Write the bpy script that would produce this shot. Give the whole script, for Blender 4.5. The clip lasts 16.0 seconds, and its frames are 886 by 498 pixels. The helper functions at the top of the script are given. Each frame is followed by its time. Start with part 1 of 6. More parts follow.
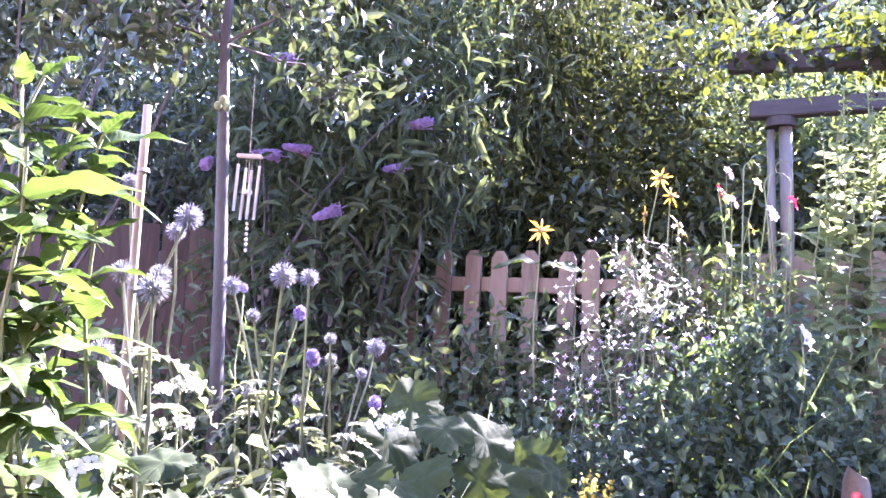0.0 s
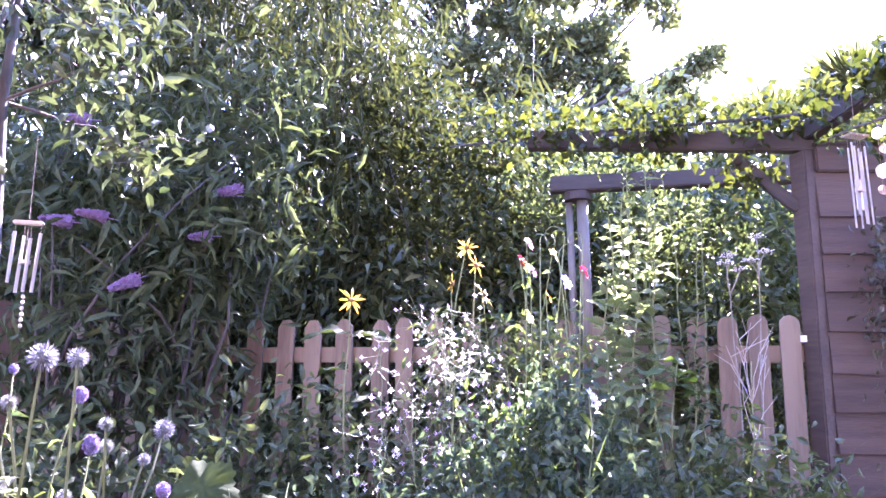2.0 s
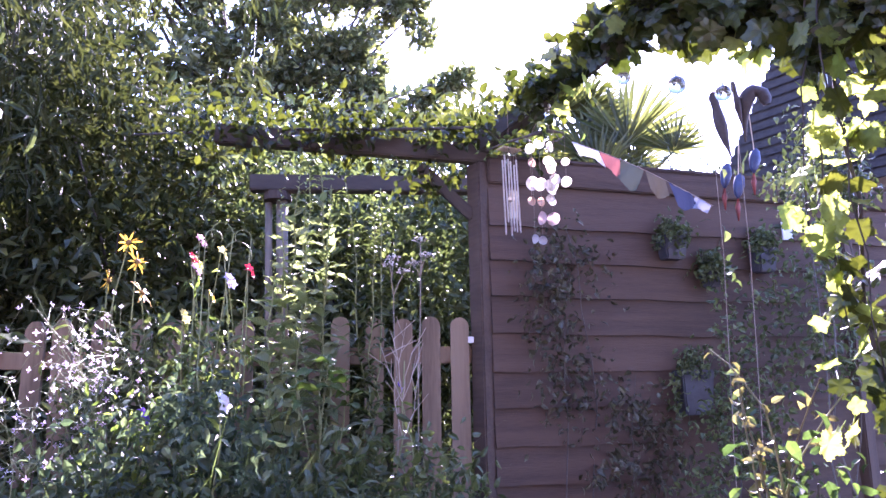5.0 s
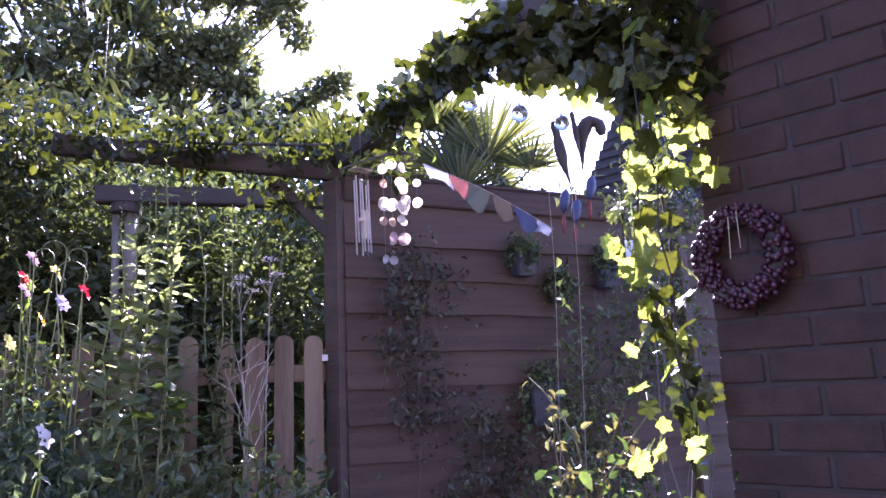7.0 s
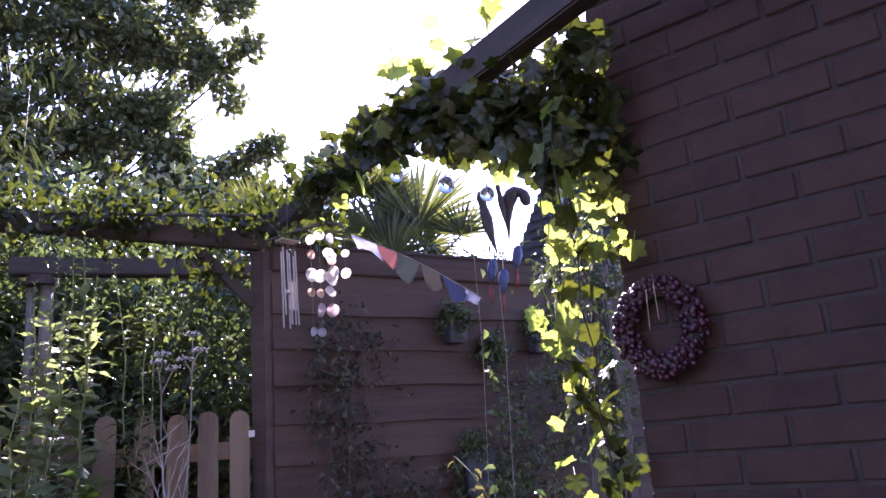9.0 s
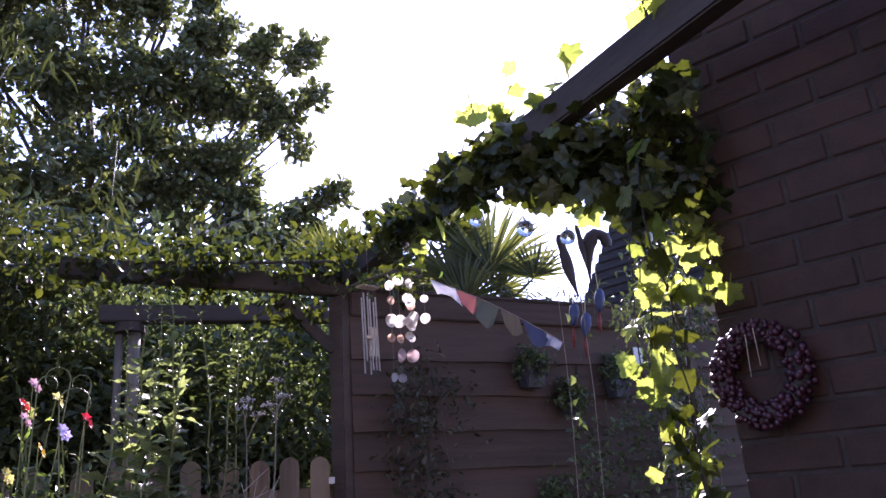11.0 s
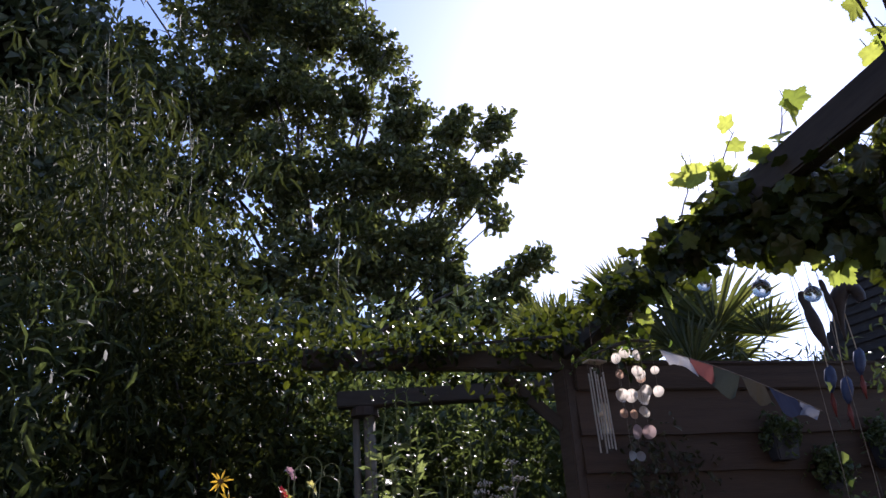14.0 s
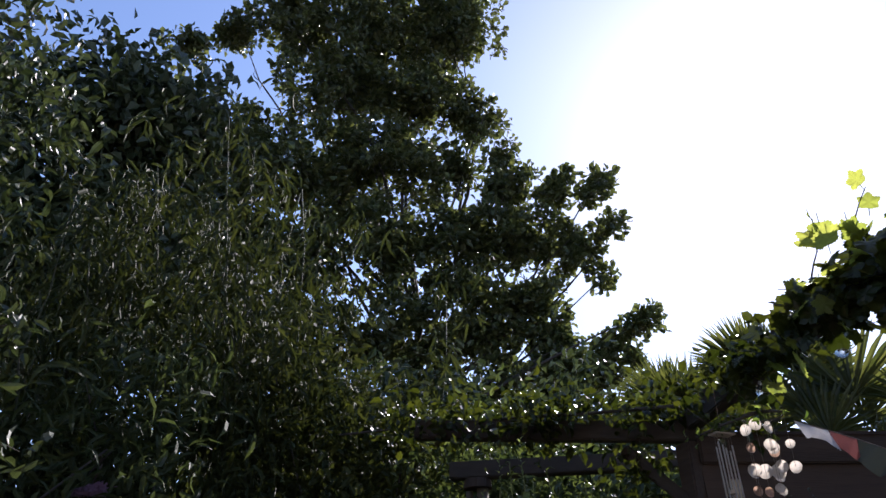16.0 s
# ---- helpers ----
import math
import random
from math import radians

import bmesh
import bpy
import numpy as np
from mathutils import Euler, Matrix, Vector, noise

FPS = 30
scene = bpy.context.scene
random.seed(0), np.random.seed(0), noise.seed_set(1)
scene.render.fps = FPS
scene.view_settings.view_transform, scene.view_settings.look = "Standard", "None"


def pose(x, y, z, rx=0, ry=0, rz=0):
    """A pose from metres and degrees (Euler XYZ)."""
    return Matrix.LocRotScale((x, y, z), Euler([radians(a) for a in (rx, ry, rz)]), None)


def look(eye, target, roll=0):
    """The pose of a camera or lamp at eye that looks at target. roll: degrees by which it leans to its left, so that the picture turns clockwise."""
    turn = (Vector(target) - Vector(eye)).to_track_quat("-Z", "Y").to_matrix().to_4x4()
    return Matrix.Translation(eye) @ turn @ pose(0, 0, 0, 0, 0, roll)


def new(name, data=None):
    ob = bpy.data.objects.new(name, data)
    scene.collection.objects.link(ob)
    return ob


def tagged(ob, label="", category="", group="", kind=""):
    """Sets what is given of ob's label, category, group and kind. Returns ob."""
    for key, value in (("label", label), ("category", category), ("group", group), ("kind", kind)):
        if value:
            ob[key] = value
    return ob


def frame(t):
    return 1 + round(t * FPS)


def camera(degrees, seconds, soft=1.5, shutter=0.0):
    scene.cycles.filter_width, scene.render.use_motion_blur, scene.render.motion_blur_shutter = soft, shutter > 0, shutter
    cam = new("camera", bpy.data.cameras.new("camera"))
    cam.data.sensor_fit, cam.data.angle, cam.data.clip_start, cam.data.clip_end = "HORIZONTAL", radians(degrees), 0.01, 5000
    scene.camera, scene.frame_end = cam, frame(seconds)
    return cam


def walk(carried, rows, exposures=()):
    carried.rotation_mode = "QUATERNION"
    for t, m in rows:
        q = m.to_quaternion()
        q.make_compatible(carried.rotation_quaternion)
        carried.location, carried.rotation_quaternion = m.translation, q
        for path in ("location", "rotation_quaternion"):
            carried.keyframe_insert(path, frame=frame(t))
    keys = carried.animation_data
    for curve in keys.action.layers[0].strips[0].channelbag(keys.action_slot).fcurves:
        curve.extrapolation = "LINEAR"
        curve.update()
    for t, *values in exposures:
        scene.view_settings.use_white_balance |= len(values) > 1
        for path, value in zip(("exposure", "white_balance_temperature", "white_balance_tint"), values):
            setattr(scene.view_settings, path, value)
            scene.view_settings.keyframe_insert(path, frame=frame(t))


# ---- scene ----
cam = camera(61.1, 16.0, 1.5)
PATH = [
    (0, (0.005, 0.001, 0.951), (0.118, 1.991, 1.122), 2.4),
    (0.5, (0.017, 0.0, 0.957), (0.21, 1.978, 1.183), 2.3),
    (1, (0.035, 0.002, 0.961), (0.325, 1.963, 1.228), 2.2),
    (1.5, (0.061, -0.005, 0.966), (0.476, 1.928, 1.269), 1.1),
    (2, (0.09, -0.005, 0.97), (0.632, 1.887, 1.324), 0.4),
    (2.5, (0.151, -0.043, 0.99), (0.776, 1.818, 1.369), 0.5),
    (3, (0.255, -0.08, 0.998), (0.937, 1.754, 1.412), -0.3),
    (3.5, (0.34, -0.068, 0.988), (1.118, 1.722, 1.424), -0.6),
    (4, (0.382, -0.074, 0.966), (1.27, 1.668, 1.387), -0.5),
    (4.5, (0.41, -0.079, 0.954), (1.386, 1.621, 1.352), -0.7),
    (5, (0.438, -0.082, 0.95), (1.538, 1.546, 1.32), -1.1),
    (7.5, (0.513, -0.194, 1.017), (1.921, 1.166, 1.43), -3.1),
    (8, (0.521, -0.204, 1.028), (1.972, 1.088, 1.5), -3.9),
    (10.5, (0.498, -0.168, 1.04), (1.93, 1.113, 1.594), -4.8),
    (11, (0.479, -0.153, 1.053), (1.795, 1.213, 1.686), -4.0),
    (11.5, (0.475, -0.141, 1.082), (1.713, 1.276, 1.758), -4.0),
    (12, (0.464, -0.116, 1.081), (1.62, 1.346, 1.806), -3.9),
    (12.5, (0.451, -0.109, 1.09), (1.506, 1.413, 1.846), -4.3),
    (13, (0.435, -0.122, 1.096), (1.413, 1.435, 1.882), -4.2),
    (13.5, (0.429, -0.125, 1.111), (1.347, 1.463, 1.906), -4.2),
    (14, (0.426, -0.122, 1.102), (1.28, 1.487, 1.926), -3.4),
    (14.5, (0.418, -0.127, 1.123), (1.205, 1.513, 1.955), -3.2),
    (15, (0.434, -0.12, 1.142), (1.134, 1.54, 2.011), -2.1),
    (15.5, (0.431, -0.112, 1.138), (1.064, 1.544, 2.063), -1.5),
    (16, (0.406, -0.111, 1.139), (0.984, 1.535, 2.116), -1.1),
]
EXPOSURES = [(0, 4.8, 5450, 58), (2, 4.75, 5450, 60), (3.5, 4.35, 5450, 60), (5, 3.9, 5500, 58), (8, 3.12, 5600, 54), (11, 2.4, 5800, 46), (13, 1.45, 6000, 34), (16, 1.05, 6050, 24)]
walk(cam, [(t, look(eye, target, roll)) for t, eye, target, roll in PATH], EXPOSURES)

# ---- sun, sky ----
SUN_AZ, SUN_EL = radians(46), radians(36)
world = bpy.data.worlds.new("world")
scene.world = world
world.use_nodes = True
sky = world.node_tree.nodes.new("ShaderNodeTexSky")
sky.sky_type, sky.sun_disc = "NISHITA", False
sky.sun_elevation, sky.sun_rotation = SUN_EL, SUN_AZ
sky.air_density, sky.dust_density, sky.ozone_density = 1.0, 0.35, 2.0
back = world.node_tree.nodes["Background"]
back.inputs[1].default_value = 0.105
world.node_tree.links.new(sky.outputs[0], back.inputs[0])
sun = new("sun", bpy.data.lights.new("sun", "SUN"))
sun.data.energy, sun.data.angle, sun.data.color = 5.0, radians(0.6), (1.0, 0.95, 0.86)
sun.matrix_world = look((0, 0, 0), (-math.sin(SUN_AZ) * math.cos(SUN_EL), -math.cos(SUN_AZ) * math.cos(SUN_EL), -math.sin(SUN_EL)))

# ---- materials ----
RNG = np.random.default_rng(7)


def base_material(name):
    m = bpy.data.materials.new(name)
    m.use_nodes = True
    nt = m.node_tree
    return m, nt, nt.nodes["Principled BSDF"]


def ramp(nt, source, stops):
    r = nt.nodes.new("ShaderNodeValToRGB")
    nt.links.new(source, r.inputs[0])
    els = r.color_ramp.elements
    els[0].position, els[0].color = stops[0][0], (*stops[0][1], 1)
    els[1].position, els[1].color = stops[-1][0], (*stops[-1][1], 1)
    for pos, col in stops[1:-1]:
        e = els.new(pos)
        e.color = (*col, 1)
    return r.outputs[0]


def foliage(name, dark, light, glow=0.5, rough=0.45, single=False, trans=None, veins=0.0):
    """Leaf surface: colour varies from leaf to leaf, with light coming through."""
    m, nt, b = base_material(name)
    n = nt.nodes
    if single:
        info = n.new("ShaderNodeObjectInfo").outputs["Random"]
    else:
        info = n.new("ShaderNodeNewGeometry").outputs["Random Per Island"]
    mid = tuple((a + c) / 2 for a, c in zip(dark, light))
    col = ramp(nt, info, [(0.0, dark), (0.6, mid), (1.0, light)])
    tex = n.new("ShaderNodeTexNoise")
    tex.inputs["Scale"].default_value = 55
    coords = n.new("ShaderNodeTexCoord")
    nt.links.new(coords.outputs["Object"], tex.inputs["Vector"])
    mix = n.new("ShaderNodeMix")
    mix.data_type, mix.blend_type = "RGBA", "OVERLAY"
    mix.inputs[0].default_value = 0.35
    nt.links.new(col, mix.inputs[6])
    nt.links.new(tex.outputs["Fac"], mix.inputs[7])
    nt.links.new(mix.outputs[2], b.inputs["Base Color"])
    b.inputs["Roughness"].default_value, b.inputs["Specular IOR Level"].default_value = rough, 0.35 if rough < 0.5 else 0.15
    leaf_colour = mix.outputs[2]
    if veins:
        xyz = n.new("ShaderNodeSeparateXYZ")
        nt.links.new(coords.outputs["Object"], xyz.inputs[0])

        def calc(op, a, c):
            node = n.new("ShaderNodeMath")
            node.operation = op
            for k, value in enumerate((a, c)):
                if isinstance(value, float):
                    node.inputs[k].default_value = value
                else:
                    nt.links.new(value, node.inputs[k])
            return node.outputs[0]

        out = calc("ABSOLUTE", xyz.outputs[0], 0.0)
        rib = calc("SINE", calc("MULTIPLY", calc("SUBTRACT", xyz.outputs[1], calc("MULTIPLY", out, 0.9)), veins), 0.0)
        line = calc("POWER", calc("ABSOLUTE", rib, 0.0), 0.4)
        mid = calc("MINIMUM", calc("MULTIPLY", out, 900.0), 1.0)
        height = calc("MULTIPLY", line, mid)
        fade = n.new("ShaderNodeMix")
        fade.data_type, fade.blend_type = "RGBA", "MIX"
        nt.links.new(height, fade.inputs[0])
        fade.inputs[6].default_value = (*(min(1.0, 1.05 * c) for c in light), 1)
        nt.links.new(leaf_colour, fade.inputs[7])
        leaf_colour = fade.outputs[2]
        nt.links.new(leaf_colour, b.inputs["Base Color"])
        bp = n.new("ShaderNodeBump")
        bp.inputs["Strength"].default_value, bp.inputs["Distance"].default_value = 0.35, 0.0012
        nt.links.new(height, bp.inputs["Height"])
        nt.links.new(bp.outputs[0], b.inputs["Normal"])
    tr = n.new("ShaderNodeBsdfTranslucent")
    tint = n.new("ShaderNodeMix")
    tint.data_type, tint.blend_type = "RGBA", "MULTIPLY"
    tint.inputs[0].default_value = 1.0
    nt.links.new(leaf_colour, tint.inputs[6])
    tint.inputs[7].default_value = (*(trans or (1.6, 1.6, 0.9)), 1)
    nt.links.new(tint.outputs[2], tr.inputs[0])
    sh = n.new("ShaderNodeMixShader")
    sh.inputs[0].default_value = glow
    nt.links.new(b.outputs[0], sh.inputs[1])
    nt.links.new(tr.outputs[0], sh.inputs[2])
    nt.links.new(sh.outputs[0], n["Material Output"].inputs[0])
    return m


def surface(name, dark, light, scale=8.0, rough=0.8, bump=0.2, stretch=(1, 1, 1), metal=0.0, vary=0.0):
    """Mottled solid surface with fine relief; vary: a shift from piece to piece."""
    m, nt, b = base_material(name)
    n = nt.nodes
    coords = n.new("ShaderNodeTexCoord")
    mapping = n.new("ShaderNodeMapping")
    mapping.inputs["Scale"].default_value = stretch
    nt.links.new(coords.outputs["Object"], mapping.inputs[0])
    big = n.new("ShaderNodeTexNoise")
    big.inputs["Scale"].default_value, big.inputs["Detail"].default_value = scale, 6
    small = n.new("ShaderNodeTexNoise")
    small.inputs["Scale"].default_value, small.inputs["Detail"].default_value = scale * 9, 4
    info = n.new("ShaderNodeObjectInfo")
    add = n.new("ShaderNodeVectorMath")
    add.operation = "ADD"
    nt.links.new(mapping.outputs[0], add.inputs[0])
    nt.links.new(info.outputs["Random"], add.inputs[1])
    nt.links.new(add.outputs[0], big.inputs["Vector"])
    nt.links.new(add.outputs[0], small.inputs["Vector"])
    blend = n.new("ShaderNodeMath")
    blend.operation = "MULTIPLY_ADD"
    nt.links.new(small.outputs["Fac"], blend.inputs[0])
    blend.inputs[1].default_value = 0.5
    nt.links.new(big.outputs["Fac"], blend.inputs[2])
    last = blend.outputs[0]
    if vary:
        v = n.new("ShaderNodeMath")
        v.operation = "MULTIPLY_ADD"
        nt.links.new(info.outputs["Random"], v.inputs[0])
        v.inputs[1].default_value = vary
        nt.links.new(last, v.inputs[2])
        last = v.outputs[0]
    nt.links.new(ramp(nt, last, [(0.45, dark), (1.05 if not vary else 1.0, light)]), b.inputs["Base Color"])
    b.inputs["Roughness"].default_value, b.inputs["Metallic"].default_value = rough, metal
    if bump:
        bp = n.new("ShaderNodeBump")
        bp.inputs["Strength"].default_value, bp.inputs["Distance"].default_value = bump, 0.01
        nt.links.new(last, bp.inputs["Height"])
        nt.links.new(bp.outputs[0], b.inputs["Normal"])
    return m


def thin(name, color, glow, rough=0.5):
    """Petal, cloth or shell through which light passes."""
    m, nt, b = base_material(name)
    n = nt.nodes
    tex = n.new("ShaderNodeTexNoise")
    tex.inputs["Scale"].default_value = 60
    col = ramp(nt, tex.outputs["Fac"], [(0.3, tuple(c * 0.8 for c in color)), (0.75, color)])
    nt.links.new(col, b.inputs["Base Color"])
    b.inputs["Roughness"].default_value = rough
    tr = n.new("ShaderNodeBsdfTranslucent")
    nt.links.new(col, tr.inputs[0])
    sh = n.new("ShaderNodeMixShader")
    sh.inputs[0].default_value = glow
    nt.links.new(b.outputs[0], sh.inputs[1])
    nt.links.new(tr.outputs[0], sh.inputs[2])
    nt.links.new(sh.outputs[0], n["Material Output"].inputs[0])
    return m


def glass(name, color):
    m, nt, b = base_material(name)
    b.inputs["Base Color"].default_value = (*color, 1)
    b.inputs["Transmission Weight"].default_value = 1.0
    b.inputs["Roughness"].default_value, b.inputs["IOR"].default_value = 0.03, 1.45
    return m


OAK = foliage("oak_leaf", (0.036, 0.05, 0.02), (0.11, 0.125, 0.05), 0.35, 0.34)
HEDGE = foliage("hedge_leaf", (0.022, 0.036, 0.016), (0.066, 0.084, 0.038), 0.2, 0.42)
BAMBOO = foliage("bamboo_leaf", (0.022, 0.031, 0.010), (0.068, 0.08, 0.026), 0.18, 0.68)
BUDDLEIA = foliage("buddleia_leaf", (0.033, 0.048, 0.021), (0.084, 0.109, 0.049), 0.25, 0.6)
PLUM = foliage("plum_leaf", (0.028, 0.044, 0.02), (0.075, 0.096, 0.044), 0.18, 0.45)
SHRUB = foliage("shrub_leaf", (0.036, 0.055, 0.021), (0.105, 0.133, 0.05), 0.32, 0.42)
PALE_HERB = foliage("pale_herb_leaf", (0.13, 0.17, 0.07), (0.28, 0.32, 0.16), 0.42)
HERB = foliage("herb_leaf", (0.05, 0.085, 0.02), (0.13, 0.17, 0.045), 0.5)
SILVER = foliage("silvery_thistle_leaf", (0.075, 0.088, 0.052), (0.20, 0.215, 0.14), 0.35, 0.6)
THISTLE = foliage("thistle_leaf", (0.036, 0.048, 0.029), (0.09, 0.106, 0.07), 0.33, 0.55)
LIGHT = foliage("bright_leaf", (0.026, 0.05, 0.011), (0.068, 0.105, 0.028), 0.33, 0.55, single=True, trans=(1.4, 1.45, 0.7), veins=350.0)
# vine leaf colours carry the light: VINE for sun, VINE_SHADE for shade
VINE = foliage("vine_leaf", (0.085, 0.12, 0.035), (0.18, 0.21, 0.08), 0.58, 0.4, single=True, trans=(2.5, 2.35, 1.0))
VINE_SHADE = foliage("shade_tinted_vine_leaf", (0.019, 0.03, 0.0063), (0.055, 0.07, 0.0147), 0.28, 0.4, single=True, trans=(2.2, 1.9, 0.7))
# same vine, darker still: shade of the dense growth is in this colour
VINE_MASS = foliage("shade_tinted_mass_leaf", (0.015, 0.025, 0.0056), (0.046, 0.06, 0.0133), 0.3, 0.38, trans=(2.1, 1.9, 0.7))
BROAD = foliage("broad_leaf", (0.019, 0.031, 0.009), (0.040, 0.058, 0.017), 0.28, 0.8, single=True, veins=130.0)
ROSE = foliage("rose_leaf", (0.02, 0.042, 0.014), (0.062, 0.10, 0.028), 0.4, 0.33)
PALM = foliage("palm_leaf", (0.04, 0.052, 0.016), (0.10, 0.11, 0.038), 0.4, 0.4)
BARK = surface("bark", (0.036, 0.031, 0.026), (0.115, 0.102, 0.086), 14, 0.9, 0.6, (1, 1, 0.3))
PLUM_BARK = surface("smooth_grey_bark", (0.028, 0.0275, 0.021), (0.075, 0.073, 0.058), 14, 0.85, 0.5, (1, 1, 0.3))
OLD_BARK = surface("dark_bark", (0.02, 0.017, 0.014), (0.07, 0.06, 0.05), 10, 0.95, 0.6, (1, 1, 0.3))
STEM = surface("green_stem", (0.09, 0.12, 0.04), (0.22, 0.25, 0.10), 20, 0.6, 0.1)
STRAW = surface("dry_stem", (0.19, 0.165, 0.12), (0.37, 0.33, 0.255), 20, 0.7, 0.1)
CANE = surface("bamboo_cane", (0.12, 0.10, 0.058), (0.27, 0.23, 0.14), 12, 0.5, 0.1, (1, 1, 0.2))
PICKET = surface("weathered_picket", (0.068, 0.047, 0.028), (0.185, 0.138, 0.085), 9, 0.85, 0.35, (1, 1, 0.12), vary=0.25)
LAP = surface("red_brown_lap_board", (0.0276, 0.017, 0.0103), (0.0662, 0.0409, 0.0253), 9, 0.9, 0.3, (0.25, 3, 3), vary=0.2)
POST = surface("pergola_timber", (0.03, 0.02, 0.013), (0.078, 0.053, 0.035), 8, 0.85, 0.35, (1, 1, 0.15))
BEAM = surface("beam_timber", (0.022, 0.0175, 0.0125), (0.066, 0.053, 0.039), 6, 0.85, 0.4, (0.2, 1, 1))
RUSTIC = surface("silvered_post", (0.082, 0.072, 0.052), (0.205, 0.185, 0.14), 9, 0.9, 0.6, (1, 1, 0.15))
DARKWOOD = surface("dark_fence_board", (0.028, 0.02, 0.014), (0.09, 0.064, 0.045), 8, 0.85, 0.3, (1, 1, 0.12), vary=0.2)
# brick and mortar near black: the house wall's shade is put into both
BRICK = surface("shade_darkened_red_brick", (0.0168, 0.01, 0.00704), (0.044, 0.0248, 0.0168), 16, 0.9, 0.4, vary=0.25)
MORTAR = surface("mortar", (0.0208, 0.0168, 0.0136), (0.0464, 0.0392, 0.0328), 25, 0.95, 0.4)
# mid tone set for the light bounced off the added rear wall
REAR_BRICK = surface("rear_bounce_brick", (0.13, 0.09, 0.07), (0.27, 0.19, 0.15), 14, 0.9, 0.4)
SOIL = surface("soil", (0.03, 0.022, 0.015), (0.09, 0.065, 0.045), 6, 1.0, 0.7)
TILE = surface("roof_tile", (0.017, 0.0145, 0.0136), (0.0357, 0.0306, 0.0281), 12, 0.95, 0.25)
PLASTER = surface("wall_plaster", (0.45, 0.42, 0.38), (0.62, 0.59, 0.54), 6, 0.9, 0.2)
STEEL = surface("chime_metal", (0.70, 0.70, 0.71), (0.84, 0.84, 0.85), 20, 0.35, 0.0, metal=0.3)
CORD = surface("cord", (0.12, 0.09, 0.07), (0.3, 0.25, 0.2), 50, 0.9, 0.0)
PALE = surface("pale_wood", (0.42, 0.34, 0.24), (0.62, 0.53, 0.40), 15, 0.6, 0.1)
SHELL = thin("capiz_shell", (0.72, 0.66, 0.56), 0.5, 0.3)
SHELL_RED = thin("amber_shell", (0.60, 0.40, 0.28), 0.5, 0.3)
SHELL_BLUSH = thin("blush_shell", (0.46, 0.34, 0.31), 0.4, 0.3)
SHELL_GREY = thin("grey_shell", (0.38, 0.37, 0.36), 0.4, 0.3)
WHITE = thin("white_petal", (0.82, 0.82, 0.78), 0.4)
PINKISH = thin("blush_petal", (0.64, 0.50, 0.60), 0.45)
MAUVE = thin("mauve_floret", (0.36, 0.24, 0.38), 0.35)
BLUE = foliage("steel_blue_floret", (0.10, 0.105, 0.11), (0.30, 0.31, 0.315), 0.25, 0.6, trans=(1.0, 1.0, 1.05))
PALE_BLUE = foliage("pale_floret", (0.10, 0.11, 0.095), (0.31, 0.32, 0.285), 0.2, 0.6, trans=(1.0, 1.0, 0.95))
LAVENDER = thin("lavender_floret", (0.25, 0.20, 0.33), 0.3)
YELLOW = thin("yellow_petal", (0.82, 0.52, 0.04), 0.45)
LEMON = thin("lemon_petal", (0.80, 0.74, 0.22), 0.45)
RED = thin("red_petal", (0.62, 0.03, 0.05), 0.4)
PINK = thin("pink_petal", (0.76, 0.46, 0.52), 0.4)
LILAC = thin("lilac_petal", (0.48, 0.44, 0.72), 0.4)
VIOLET = thin("violet_petal", (0.16, 0.09, 0.45), 0.35)
BROWN = surface("flower_disc", (0.10, 0.06, 0.02), (0.30, 0.18, 0.05), 60, 0.9, 0.3)
UMBEL = thin("dried_umbel", (0.68, 0.64, 0.58), 0.3)
BERRY = surface("dark_berry", (0.0105, 0.0021, 0.0056), (0.042, 0.0042, 0.014), 30, 0.45, 0.0)
FRUIT = surface("red_fruit", (0.42, 0.03, 0.03), (0.62, 0.12, 0.08), 20, 0.3, 0.0)
FLAG_WHITE = thin("white_cloth", (0.76, 0.74, 0.72), 0.35, 0.8)
FLAG_RED = thin("faded_red_cloth", (0.30, 0.10, 0.085), 0.2, 0.8)
# green, yellow and blue cloth hold the flags' shade in their dark colours
FLAG_GREEN = thin("shade_tinted_grey_green_cloth", (0.05, 0.06, 0.048), 0.12, 0.8)
FLAG_YELLOW = thin("shade_tinted_yellow_cloth", (0.068, 0.06, 0.042), 0.12, 0.8)
FLAG_GREY = thin("pale_blue_cloth", (0.18, 0.2, 0.25), 0.2, 0.8)
FLAG_BLUE = thin("shade_tinted_blue_cloth", (0.025, 0.034, 0.075), 0.12, 0.8)
ORNAMENT = surface("blue_paint", (0.012, 0.02, 0.055), (0.035, 0.055, 0.14), 30, 0.5, 0.1)
ORNAMENT_DARK = surface("dark_carved_wood", (0.022, 0.017, 0.017), (0.065, 0.05, 0.048), 20, 0.6, 0.2)
RED_PAINT = surface("red_paint", (0.10, 0.012, 0.01), (0.2, 0.03, 0.022), 30, 0.5, 0.1)
CANE_DARK = surface("green_cane", (0.03, 0.035, 0.014), (0.09, 0.095, 0.04), 14, 0.7, 0.1)
TEAL = foliage("blue_green_leaf", (0.032, 0.056, 0.034), (0.095, 0.13, 0.078), 0.33, 0.5)
GRASS = foliage("grass_blade", (0.03, 0.05, 0.018), (0.085, 0.11, 0.045), 0.4, 0.5, single=True)
GOLD = foliage("golden_leaf", (0.18, 0.15, 0.03), (0.42, 0.34, 0.07), 0.4, 0.5)
GLASS = glass("clear_glass", (0.66, 0.69, 0.66))
HOOD = surface("dulled_plastic", (0.16, 0.17, 0.145), (0.27, 0.27, 0.235), 14, 0.5, 0.0)
